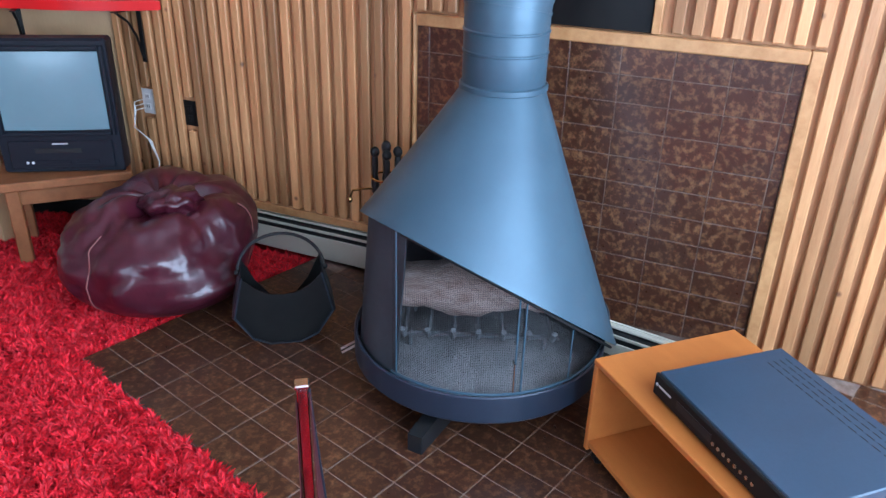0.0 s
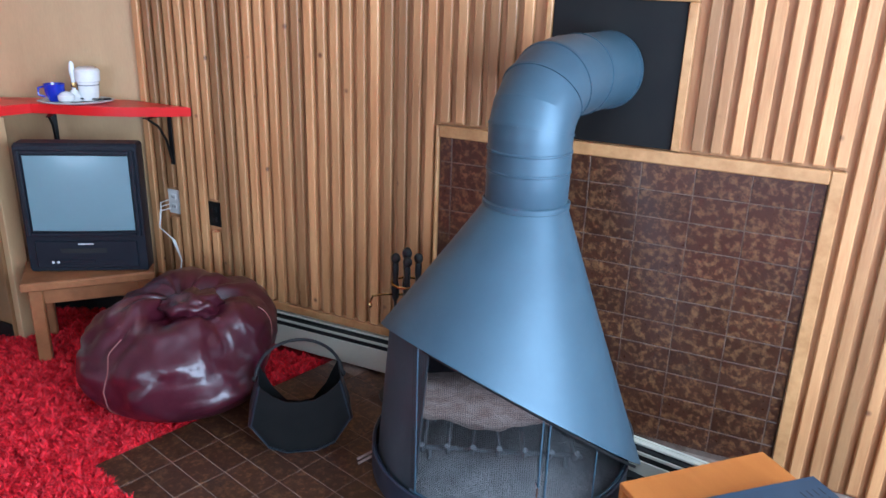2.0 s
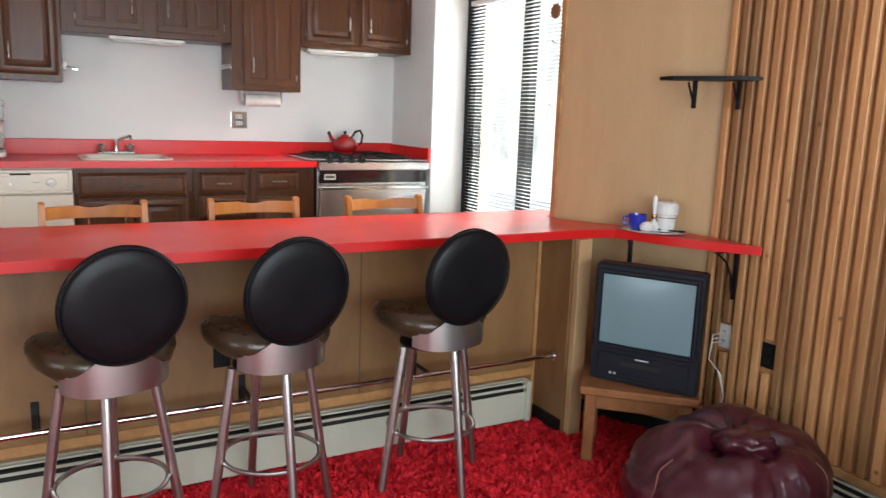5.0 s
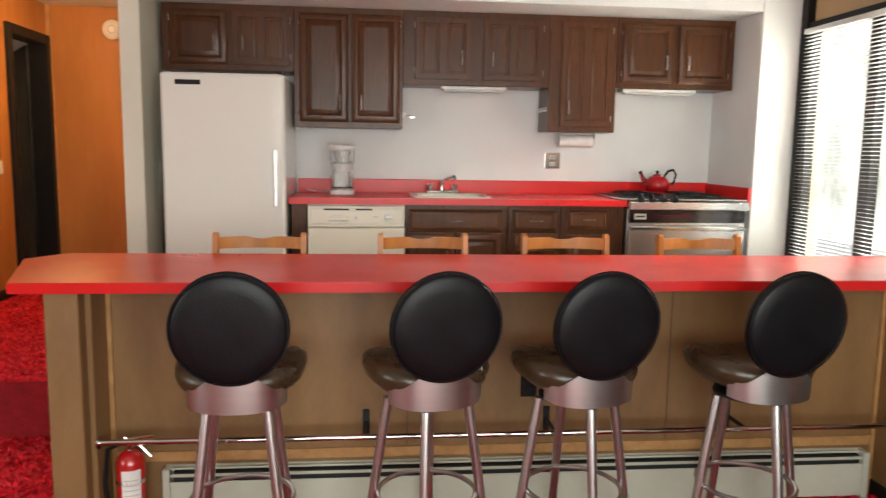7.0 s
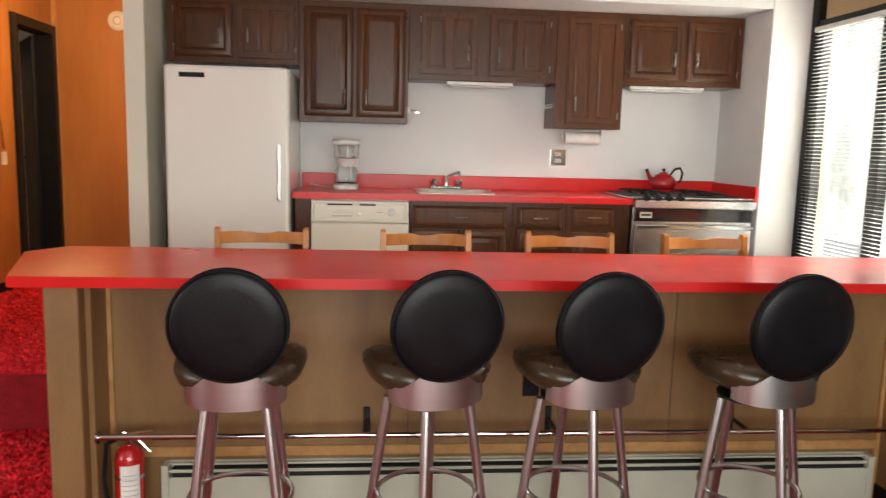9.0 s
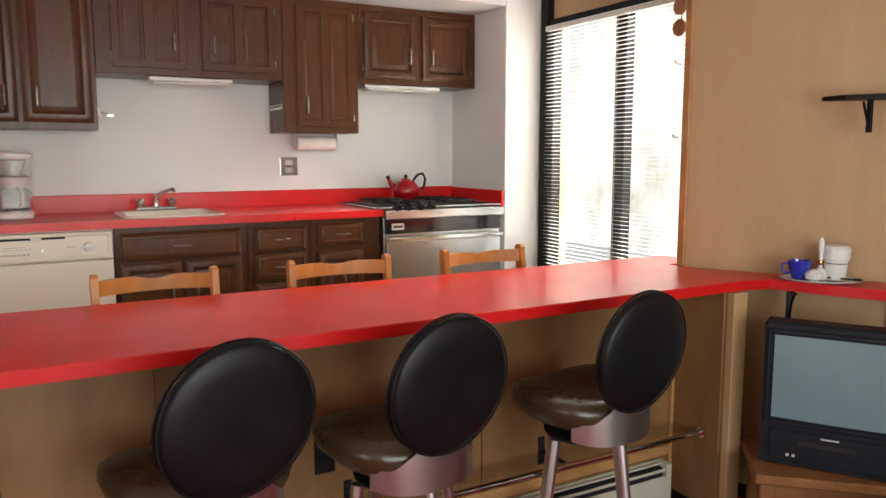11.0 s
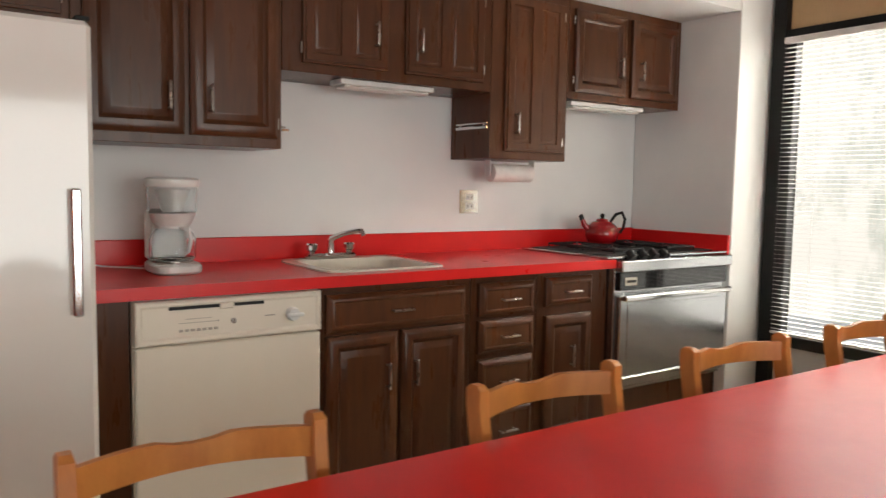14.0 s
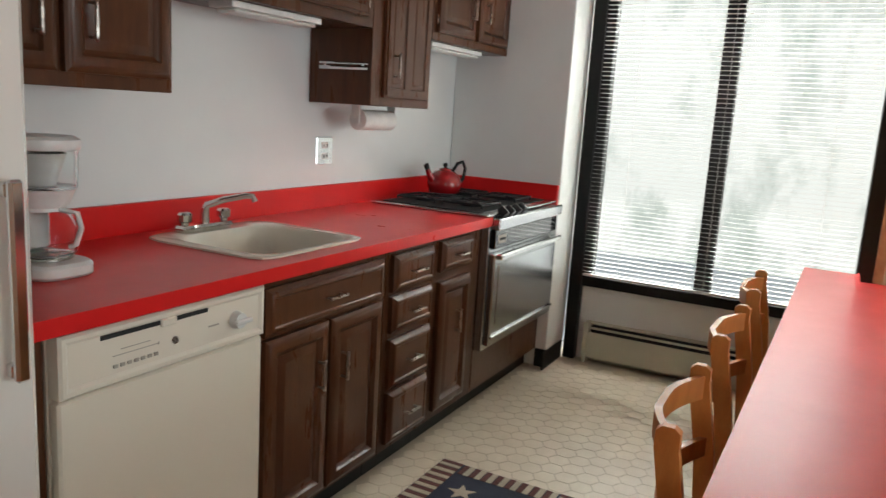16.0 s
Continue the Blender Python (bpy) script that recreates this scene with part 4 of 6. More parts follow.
part("latch", M().box(0.255, -0.645, 0.826, 0.30, -0.634, 0.845, 0.003), dw_enamel, cp)
part("dial", M().cyl((0.50, -0.6345, 0.79), (0.50, -0.655, 0.79), 0.024, 0.020, 20), white_plastic, cp)
part("dial_grip", M().box(0.47, -0.668, 0.784, 0.53, -0.6555, 0.796, 0.003), white_plastic, cp)
part("badge", M().cyl((0.30, -0.6345, 0.785), (0.30, -0.638, 0.785), 0.009, n=14), pewter, cp)
for i in range(7):
    part("button", M().box(0.13 + i * 0.018, -0.638, 0.762, 0.142 + i * 0.018, -0.634, 0.770, 0.001), dim_print, cp)
part("print", M().box(0.13, -0.6352, 0.788, 0.25, -0.634, 0.790, 0).box(0.2501, -0.6352, 0.786, 0.254, -0.634, 0.792, 0), dim_print, cp)
part("print", M().box(0.15, -0.6352, 0.80, 0.23, -0.634, 0.802, 0), dim_print, cp)
part("print", M().box(0.405, -0.6352, 0.79, 0.44, -0.634, 0.794, 0), dim_print, cp)
part("kick", M().box(0.002, -0.585, 0.02, 0.605, -0.56, 0.128, 0.002), dw_enamel, dw)

# fridge
fr = thing("fridge", "tall white one-door fridge with a slim bar handle", "fridge")
part("body", M().box(-0.83, -0.70, 0.03, -0.122, -0.02, 1.64, 0.008), enamel, fr)
part("door", M().box(-0.83, -0.765, 0.09, -0.122, -0.706, 1.64, 0.014), enamel, fr)
part("gasket", M().box(-0.82, -0.7055, 0.10, -0.132, -0.7005, 1.63, 0), grey_paint, fr)
part("badge", M().box(-0.745, -0.7675, 1.570, -0.60, -0.765, 1.598, 0.001), black_paint, fr)
part("handle", M().box(-0.185, -0.802, 0.86, -0.160, -0.786, 1.20, 0.005), chrome, fr, "chrome bar handle")
for z in (0.865, 1.17):
    part("handle_mount", M().box(-0.184, -0.7855, z, -0.161, -0.7655, z + 0.025, 0.003), chrome, fr)
part("grille", M().box(-0.82, -0.72, 0.03, -0.132, -0.7005, 0.085, 0.002), black_paint, fr)
part("hinge", M().box(-0.16, -0.76, 1.6405, -0.125, -0.69, 1.652, 0.002), black_paint, fr)
single("broom_handle", M().cyl((-0.93, -0.45, 0.01), (-0.905, -0.40, 1.32), 0.011, n=10), iron, "dark broom handle leaning beside the fridge", "broom")

# cooker
ck = thing("cooker", "stainless steel built-in range with a gas hob", "cooker")
part("body", M().box(2.042, -0.64, 0.30, 2.838, -0.065, 0.90, 0.003), steel, ck)
part("plinth_panel", M().box(2.042, -0.60, 0.10, 2.838, -0.02, 0.298, 0.002), cab_wood, ck, "dark walnut panel under the oven")
part("kick", M().box(2.042, -0.54, 0, 2.838, -0.50, 0.0995, 0), black_paint, ck)
od = part("oven_door", M().box(2.05, -0.672, 0.325, 2.83, -0.6405, 0.745, 0.006), steel, ck)
part("glass", M().box(2.10, -0.6745, 0.42, 2.78, -0.672, 0.70, 0.001), steel, od)
part("handle", M().box(2.052, -0.705, 0.722, 2.828, -0.6725, 0.748, 0.006), chrome, od)
part("lower_trim", M().box(2.052, -0.684, 0.36, 2.828, -0.6725, 0.374, 0.003), chrome, od)
part("control_strip", M().box(2.05, -0.668, 0.768, 2.83, -0.6405, 0.850, 0.003), black_gloss, ck)
part("clock", M().box(2.08, -0.671, 0.79, 2.16, -0.6685, 0.828, 0.001), dim_print, ck)
part("print", M().box(2.09, -0.6722, 0.803, 2.15, -0.671, 0.815, 0), dark_slot, ck)
part("front_edge", M().box(2.04, -0.690, 0.853, 2.842, -0.64, 0.905, 0.005), steel, ck)
part("hob_top", M().box(1.985, -0.655, 0.9115, 2.842, -0.062, 0.922, 0.003), steel, ck)
part("hob_well", M().box(2.02, -0.60, 0.9225, 2.80, -0.10, 0.926, 0.001), black_paint, ck)
for i in range(4):
    part("knob", M().cyl((2.12 + i * 0.075, -0.678, 0.912), (2.12 + i * 0.075, -0.648, 0.942), 0.021, 0.018, 14), iron, ck)
for gx in (2.22, 2.60):
    for gy in (-0.46, -0.22):
        part("burner", M().lathe([(0.055, 0.9265), (0.055, 0.934), (0.035, 0.938), (0.01, 0.938)], 18, at=Matrix.Translation((gx, gy, 0))), iron, ck)
        g = M()
        for a in range(4):
            g.box(0.02, -0.004, 0.940, 0.10, 0.004, 0.948, 0.001, at=Matrix.Translation((gx, gy, 0)) @ Matrix.Rotation(radians(45 + 90 * a), 4, "Z"))
        g.tube([(gx - 0.1, gy - 0.1, 0.942), (gx + 0.1, gy - 0.1, 0.942), (gx + 0.1, gy + 0.1, 0.942), (gx - 0.1, gy + 0.1, 0.942)], 0.005, 6, True)
        for cxx in (-0.1, 0.1):
            for cyy in (-0.1, 0.1):
                g.cyl((gx + cxx, gy + cyy, 0.927), (gx + cxx, gy + cyy, 0.944), 0.004, n=6)
        part("grate", g, iron, ck)

ket = thing("kettle", "glossy red enamel kettle with a black handle on the cooker", "kettle", pose(2.395, -0.22, 0.948, 0, 0, -25) @ Matrix.Diagonal((0.86, 0.86, 0.96, 1)))
part("body", M().lathe([(0.06, 0), (0.085, 0.003), (0.098, 0.03), (0.100, 0.055), (0.088, 0.085), (0.06, 0.108), (0.035, 0.116)], 28), kettle_red, ket, angle=60)
lid = part("lid", M().lathe([(0.036, 0.116), (0.034, 0.124), (0.012, 0.130), (0.004, 0.130)], 20), kettle_red, ket)
part("knob", M().ball((0, 0, 0.142), 0.014, 0.014, 0.013, 12, 8), rubber, lid)
part("spout", M().tube([(-0.075, 0, 0.06), (-0.11, 0, 0.09), (-0.128, 0, 0.125)], [0.022, 0.017, 0.013], 12), kettle_red, ket)
part("whistle", M().cyl((-0.126, 0, 0.122), (-0.138, 0, 0.145), 0.014, n=12), rubber, ket)
part("handle", M().tube([(0.05, 0, 0.105), (0.085, 0, 0.15), (0.125, 0, 0.16), (0.145, 0, 0.125), (0.135, 0, 0.075), (0.115, 0, 0.05)], 0.009, 10), rubber, ket)

cm = thing("coffee_maker", "white drip coffee maker with a glass jug", "coffee maker", pose(0.203, -0.30, 0.911) @ Matrix.Diagonal((1.13, 1.13, 1.0, 1)))
part("base", M().prism(squircle(0.145, 0.20, 28, 4), 0.0, 0.035, 0.008), white_plastic, cm)
part("column", M().box(-0.062, 0.05, 0.0355, 0.062, 0.10, 0.215, 0.012), white_plastic, cm)
part("brew_head", M().lathe([(0.050, 0.160), (0.058, 0.172), (0.066, 0.196), (0.071, 0.204), (0.02, 0.204)], 24), white_plastic, cm)
part("tank", M().lathe([(0.071, 0.2045), (0.074, 0.293), (0.070, 0.293), (0.067, 0.209), (0.02, 0.208)], 28), clear_glass, cm)
part("filter_basket", M().lathe([(0.030, 0.209), (0.052, 0.285), (0.049, 0.285), (0.026, 0.212)], 24), white_plastic, cm)
part("lid", M().lathe([(0.077, 0.294), (0.080, 0.300), (0.079, 0.318), (0.070, 0.325), (0.01, 0.327)], 28), white_plastic, cm)
part("warming_plate", M().lathe([(0.06, 0.036), (0.06, 0.040), (0.02, 0.040)], 24), pewter, cm)
jug = part("jug", M().lathe([(0.060, 0.042), (0.068, 0.050), (0.069, 0.115), (0.060, 0.135), (0.046, 0.150), (0.043, 0.150), (0.057, 0.133), (0.0655, 0.113), (0.0645, 0.052), (0.055, 0.046)], 24), clear_glass, cm, "clear glass jug")
part("jug_lid", M().lathe([(0.048, 0.151), (0.048, 0.162), (0.02, 0.166)], 20), white_plastic, cm)
part("jug_handle", M().tube([(0.048, -0.01, 0.155), (0.084, -0.01, 0.15), (0.092, -0.01, 0.115), (0.080, -0.01, 0.075), (0.066, -0.01, 0.068)], 0.006, 8, at=Matrix.Rotation(radians(-65), 4, "Z")), white_plastic, cm)
single("power_cord", M().tube([(0.16, -0.20, 0.914), (0.08, -0.12, 0.914), (0.02, -0.06, 0.915), (-0.05, -0.05, 0.93)], 0.003, 6), white_plastic, "white power cord of the coffee maker", "cord")

# ---- hearth ----
PLACE = ROOM
HU = Vector((-0.275, -0.961)).normalized()     # along the room-side edge
HV = Vector((0.961, -0.275)).normalized()      # towards the slatted wall
H0 = Vector((2.26, -3.51))


def hp(u, v):
    p = H0 + HU * u + HV * v
    return (p.x, p.y)


hearth = structure("hearth", M().prism([hp(0, 0), hp(0, 1.12), (3.352, -4.2), (3.352, -6.67), hp(2.745, 0)], F + 0.001, F + 0.0125), grout, "brown mottled tile hearth on the living room floor")

# ---- cone fireplace ----
NX, NY = 2.83, -4.86
fp = thing("cone_fireplace", "free-standing blue-grey metal cone fireplace with a mesh screen", "fireplace")
FA = radians(142)
PX, PY, PR = NX + 0.04 * math.cos(FA), NY + 0.04 * math.sin(FA), 0.43
EDGE_N = 72


def lip_z(a):
    """Height of the hood's slanted lip, and of the screen under it, by direction."""
    return 0.02 + max(-0.22, 0.32 * math.cos(a - radians(155)))


def hood_ring(s, grow=0.0):
    """The hood from its slanted lip (s 0) to the round neck (s 1)."""
    out = []
    for k in range(EDGE_N):
        a = 2 * math.pi * k / EDGE_N
        c = math.cos(a - FA)
        lip = Vector((NX + (0.44 + grow) * math.cos(a), NY + (0.44 + grow) * math.sin(a), lip_z(a) - 0.01))
        top = Vector((NX + (0.125 + grow) * math.cos(a), NY + (0.125 + grow) * math.sin(a), 0.675))
        e = s ** 0.93
        p = lip.lerp(top, e)
        out.append(tuple(p))
    return out


outer = [hood_ring(s) for s in np.linspace(0, 1, 10)]
inner = [hood_ring(s, -0.006) for s in np.linspace(1, 0, 10)]
part("hood", M().rings(outer + inner, loop=True), stove_metal, fp, "slanted blue-grey sheet-metal hood", angle=40)
pan = M().lathe([(0.16, -0.275), (PR - 0.05, -0.262), (PR - 0.012, -0.25), (PR, -0.238), (PR, -0.150), (PR - 0.004, -0.146), (PR - 0.012, -0.150), (PR - 0.012, -0.225), (0.05, -0.228)], 56, at=Matrix.Translation((PX, PY, 0)))
part("fire_pan", pan, stove_shaded, fp, "blue-grey metal fire pan with shade put into its colour", angle=40)
part("ash_bed", M().rings([[(PX + r * math.cos(a) * (1 + 0.02 * math.sin(5 * a)), PY + r * math.sin(a), z + 0.004 * math.sin(7 * a + r * 30)) for a in [2 * math.pi * j / 40 for j in range(40)]] for r, z in ((0.41, -0.226), (0.405, -0.195), (0.32, -0.172), (0.2, -0.160), (0.1, -0.163), (0.01, -0.158))]), ash, fp, "grey ash bed", angle=80)
# rear shell behind the opening
sh = []
for i in range(49):
    a = FA + math.pi + radians(-52 + 5.25 * i)
    top = max(-0.10, lip_z(a)) + 0.012
    sh.append([(PX + 0.405 * math.cos(a), PY + 0.405 * math.sin(a), -0.20), (PX + 0.411 * math.cos(a), PY + 0.411 * math.sin(a), -0.20), (NX + 0.408 * math.cos(a), NY + 0.408 * math.sin(a), top), (NX + 0.402 * math.cos(a), NY + 0.402 * math.sin(a), top)])
part("firebox_shell", M().rings(sh), soot, fp, angle=50)
part("neck_ring", M().lathe([(0.128, 0.665), (0.134, 0.670), (0.134, 0.684), (0.128, 0.688)], 40, at=Matrix.Translation((NX, NY, 0)), cap=False), stove_metal, fp)
# flue: a riser and a segmented elbow into the wall plate
part("flue_riser", M().lathe([(0.121, 0.67), (0.126, 0.68), (0.126, 0.775), (0.129, 0.778), (0.129, 0.782), (0.126, 0.785), (0.126, 0.835), (0.129, 0.838), (0.129, 0.842), (0.126, 0.845), (0.126, 0.88), (0.12, 0.88)], 40, at=Matrix.Translation((NX, NY, 0))), stove_metal, fp, "blue-grey flue pipe", angle=30)
wall_pt = Vector((XS - 0.02, -4.945, 1.03))
horiz = Vector((wall_pt.x - NX, wall_pt.y - NY, 0))
hl = horiz.length
hd = horiz.normalized()
arc = [(0.0, 0.880), (0.0, 0.90), (0.014, 0.942), (0.055, 0.990), (0.118, 1.022), (0.19, 1.032), (0.28, 1.032), (hl, 1.032)]
path = [tuple(Vector((NX, NY, z)) + hd * a) for a, z in arc]
part("flue_elbow", M().tube(path, 0.1265, 40), stove_metal, fp, "segmented blue-grey flue elbow", angle=12)
for i in (1, 3, 4, 6):
    p, q = Vector(path[i - 1]), Vector(path[i + 1])
    d = (q - p).normalized()
    c = Vector(path[i])
    part("seam_ring", M().tube([tuple(c - d * 0.004), tuple(c + d * 0.004)], 0.1295, 40), stove_metal, fp)
part("flue_collar", M().tube([tuple(wall_pt - hd * 0.012), tuple(wall_pt + hd * 0.0)], 0.131, 36), stove_metal, fp)
part("screw", M().ball((NX + 0.28, NY - 0.165, 1.02), 0.006, 0.006, 0.006, 8, 6), chrome, fp)
# screen: fine wire mesh round the front
scr = M()
A0, A1 = FA + radians(19), FA + radians(128)
NW = 120


for i in range(NW + 1):
    a = A0 + (A1 - A0) * i / NW
    x, y = PX + 0.412 * math.cos(a), PY + 0.412 * math.sin(a)
    zt = max(lip_z(a), -0.12)
    scr.tube([(x, y, -0.16), (x, y, zt)], 0.00045, 3)
for j in range(72):
    z = -0.155 + j * 0.0059
    run = []
    for i in range(0, NW + 1, 3):
        a = A0 + (A1 - A0) * i / NW
        if z < lip_z(a):
            run.append((PX + 0.412 * math.cos(a), PY + 0.412 * math.sin(a), z))
    if len(run) > 2:
        scr.tube(run, 0.00045, 3)
sc = part("mesh_screen", scr, iron, fp, "fine wire fire screen")
sc["kind"] = "stuff"
for a, r in ((FA + radians(22), 0.0025), (FA + radians(73.5), 0.003), (FA + radians(76.5), 0.003), (FA + radians(100), 0.0025)):
    x, y = PX + 0.418 * math.cos(a), PY + 0.418 * math.sin(a)
    part("screen_upright", M().cyl((x, y, -0.15), (x, y, max(lip_z(a), -0.13)), r, n=8), stove_metal, fp)
part("bottom_rail", M().tube([(PX + 0.417 * math.cos(A0 + (A1 - A0) * i / 60), PY + 0.417 * math.sin(A0 + (A1 - A0) * i / 60), -0.143) for i in range(61)], 0.005, 6), stove_metal, fp)
part("top_rail", M().tube([(NX + 0.425 * math.cos(A0 + (A1 - A0) * i / 60), NY + 0.425 * math.sin(A0 + (A1 - A0) * i / 60), lip_z(A0 + (A1 - A0) * i / 60) - 0.022) for i in range(61)], 0.005, 6), iron, fp)
a = FA + radians(72)
x, y = PX + 0.43 * math.cos(a), PY + 0.43 * math.sin(a)
part("screen_handle", M().tube([(x, y, -0.12), (x + 0.015 * math.cos(a), y + 0.015 * math.sin(a), -0.115), (x + 0.015 * math.cos(a), y + 0.015 * math.sin(a), -0.02), (x, y, -0.015)], 0.003, 6), chrome, fp)
for k in range(3):
    a = radians(175 + 120 * k)
    c, s_ = math.cos(a), math.sin(a)
    T = Matrix.Translation((NX, NY, 0)) @ Matrix.Rotation(a, 4, "Z")
    part("leg", M().rings([[(x, -0.025, z0), (x, 0.025, z0), (x, 0.025, z1), (x, -0.025, z1)] for x, z0, z1 in ((0.03, -0.34, -0.27), (0.18, F + 0.0146, -0.28), (0.34, F + 0.0146, -0.283), (0.50, F + 0.0146, -0.300))], True, T), iron, fp)
grate = thing("fire_grate", "ash-grey iron fire grate on the ash bed", "grate", pose(2.79, -4.83, -0.165, 0, 0, 112))
for i in range(7):
    x = -0.24 + 0.08 * i
    part("bar", M().tube([(x, 0.21, 0.115), (x, 0.16, 0.06), (x, -0.14, 0.06), (x, -0.20, 0.105)], 0.0095, 6), ash_iron, grate)
for yv in (0.12, -0.10):
    part("cross_bar", M().cyl((-0.27, yv, 0.045), (0.27, yv, 0.045), 0.009, n=6), ash_iron, grate)
for xx in (-0.22, 0.22):
    for yv in (0.12, -0.10):
        part("foot", M().cyl((xx, yv, 0.045), (xx, yv, 0), 0.008, n=6), ash_iron, grate)


def log_mesh(L, r, seed):
    rg = random.Random(seed)
    rings = []
    for i in range(13):
        u = i / 12
        rr = r * (1 + 0.12 * math.sin(u * 9 + seed)) * (0.9 if i in (0, 12) else 1)
        rings.append([(L * (u - 0.5), rr * (1 + rg.uniform(-0.14, 0.14)) * math.cos(2 * math.pi * j / 14), rr * (0.85 + rg.uniform(-0.14, 0.14)) * math.sin(2 * math.pi * j / 14)) for j in range(14)])
    return M().rings(rings)


single("fire_log", log_mesh(0.56, 0.100, 3), bark, "charred split log on the fire grate", "log", pose(2.80, -4.83, -0.002, 0, 3, 110), angle=70)
for i, (u, v) in enumerate(((0.12, -0.2), (0.10, -0.28))):
    single("twig", M().tube([(2.60 + u, -4.28 + v * 0.2, F + 0.02), (2.66 + u, -4.33 + v * 0.2, F + 0.045), (2.72 + u, -4.35, F + 0.03)], 0.005, 5), bark, "small stick lying by the fireplace", "stick")

# ---- fireside tools ----
ts = thing("fireside_tools", "black iron fireside tool set on a stand", "fireplace tools", pose(3.20, -4.262, F + 0.0146))
part("base", M().lathe([(0.11, 0), (0.11, 0.012), (0.02, 0.03), (0.01, 0.03)], 24), iron, ts)
part("post", M().cyl((0, 0, 0.03), (0, 0, 0.62), 0.008, n=10), iron, ts)
part("finial", M().ball((0, 0, 0.645), 0.02, 0.02, 0.026, 12, 8), iron, ts)
part("hanger", M().tube([(0.06 * math.cos(a), 0.06 * math.sin(a), 0.52) for a in np.linspace(0, 2 * math.pi, 17)[:-1]], 0.005, 6, True), brass, ts)
for k, nm in enumerate(("poker", "shovel", "brush", "tongs")):
    a = radians(90 * k + 30)
    x, y = 0.045 * math.cos(a), 0.045 * math.sin(a)
    m = M().cyl((x, y, 0.10), (x, y, 0.57), 0.006, n=8).ball((x, y, 0.625), 0.019, 0.019, 0.022, 10, 8).lathe([(0.006, 0.44), (0.014, 0.46), (0.017, 0.50), (0.010, 0.535), (0.013, 0.57), (0.012, 0.60), (0.008, 0.61)], 12, at=Matrix.Translation((x, y, 0)))
    if nm == "shovel":
        m.box(x - 0.05, y - 0.006, 0.04, x + 0.05, y + 0.006, 0.16, 0.003)
    elif nm == "brush":
        m.lathe([(0.03, 0.03), (0.035, 0.1), (0.012, 0.15)], 12, at=Matrix.Translation((x, y, 0)))
    part(nm, m, iron, ts)
part("hook", M().tube([(0, 0, 0.47), (-0.05, 0.07, 0.475), (-0.08, 0.11, 0.47), (-0.085, 0.12, 0.44)], 0.005, 6).ball((-0.085, 0.12, 0.43), 0.010, 0.010, 0.012, 8, 6), brass, ts)

# ---- coal hod ----
hod = thing("coal_hod", "black metal log hod with a hoop handle on the hearth", "log holder", pose(2.74, -4.06, F + 0.0146, 0, 0, -53))
# a faceted bucket of folded sheet, open at the top, its front edge dipping in the middle
def hod_outline(k, dip):
    side = [(0.150, 0.285), (0.190, 0.125), (0.125, 0.028), (0.06, 0.002)]
    rim = [(0.10, 0.268 - dip * 0.55), (0.05, 0.262 - dip * 0.95), (0, 0.260 - dip), (-0.05, 0.262 - dip * 0.95), (-0.10, 0.268 - dip * 0.55)]
    return [(x * k, z) for x, z in side] + [(-x * k, z) for x, z in side[::-1]] + [(-x, z) for x, z in rim]


part("front_plate", M().rings([[(x, y - 0.10 * (z - 0.13) ** 2, z) for x, z in hod_outline(0.985, 0.055)] for y in (-0.078, -0.074)]), black_paint, hod, angle=20)
part("back_plate", M().rings([[(x, y, z) for x, z in hod_outline(0.97, 0.14)] for y in (0.074, 0.078)]), black_paint, hod, angle=20)
_pr = [(-0.150, 0.285), (-0.190, 0.125), (-0.125, 0.028), (-0.06, 0.0), (0.06, 0.0), (0.125, 0.028), (0.190, 0.125), (0.150, 0.285)]
_loop = _pr + [(x * 0.97, z + 0.004) for x, z in _pr[::-1]]
part("body", M().rings([[(x * 0.95, -0.095, z + 0.004) for x, z in _loop], [(x, -0.080, z) for x, z in _loop], [(x, 0.08, z) for x, z in _loop]]), hod_edge, hod, "black steel band with worn grey edges", angle=20)
part("handle", M().tube([(0.158 * math.cos(a), 0.05 * math.sin(a), 0.27 + 0.125 * math.sin(a)) for a in np.linspace(0, math.pi, 19)], 0.006, 8), iron, hod)
for x in (-0.160, 0.160):
    part("rivet", M().ball((x, 0, 0.27), 0.012, 0.012, 0.012, 8, 6), iron, hod)

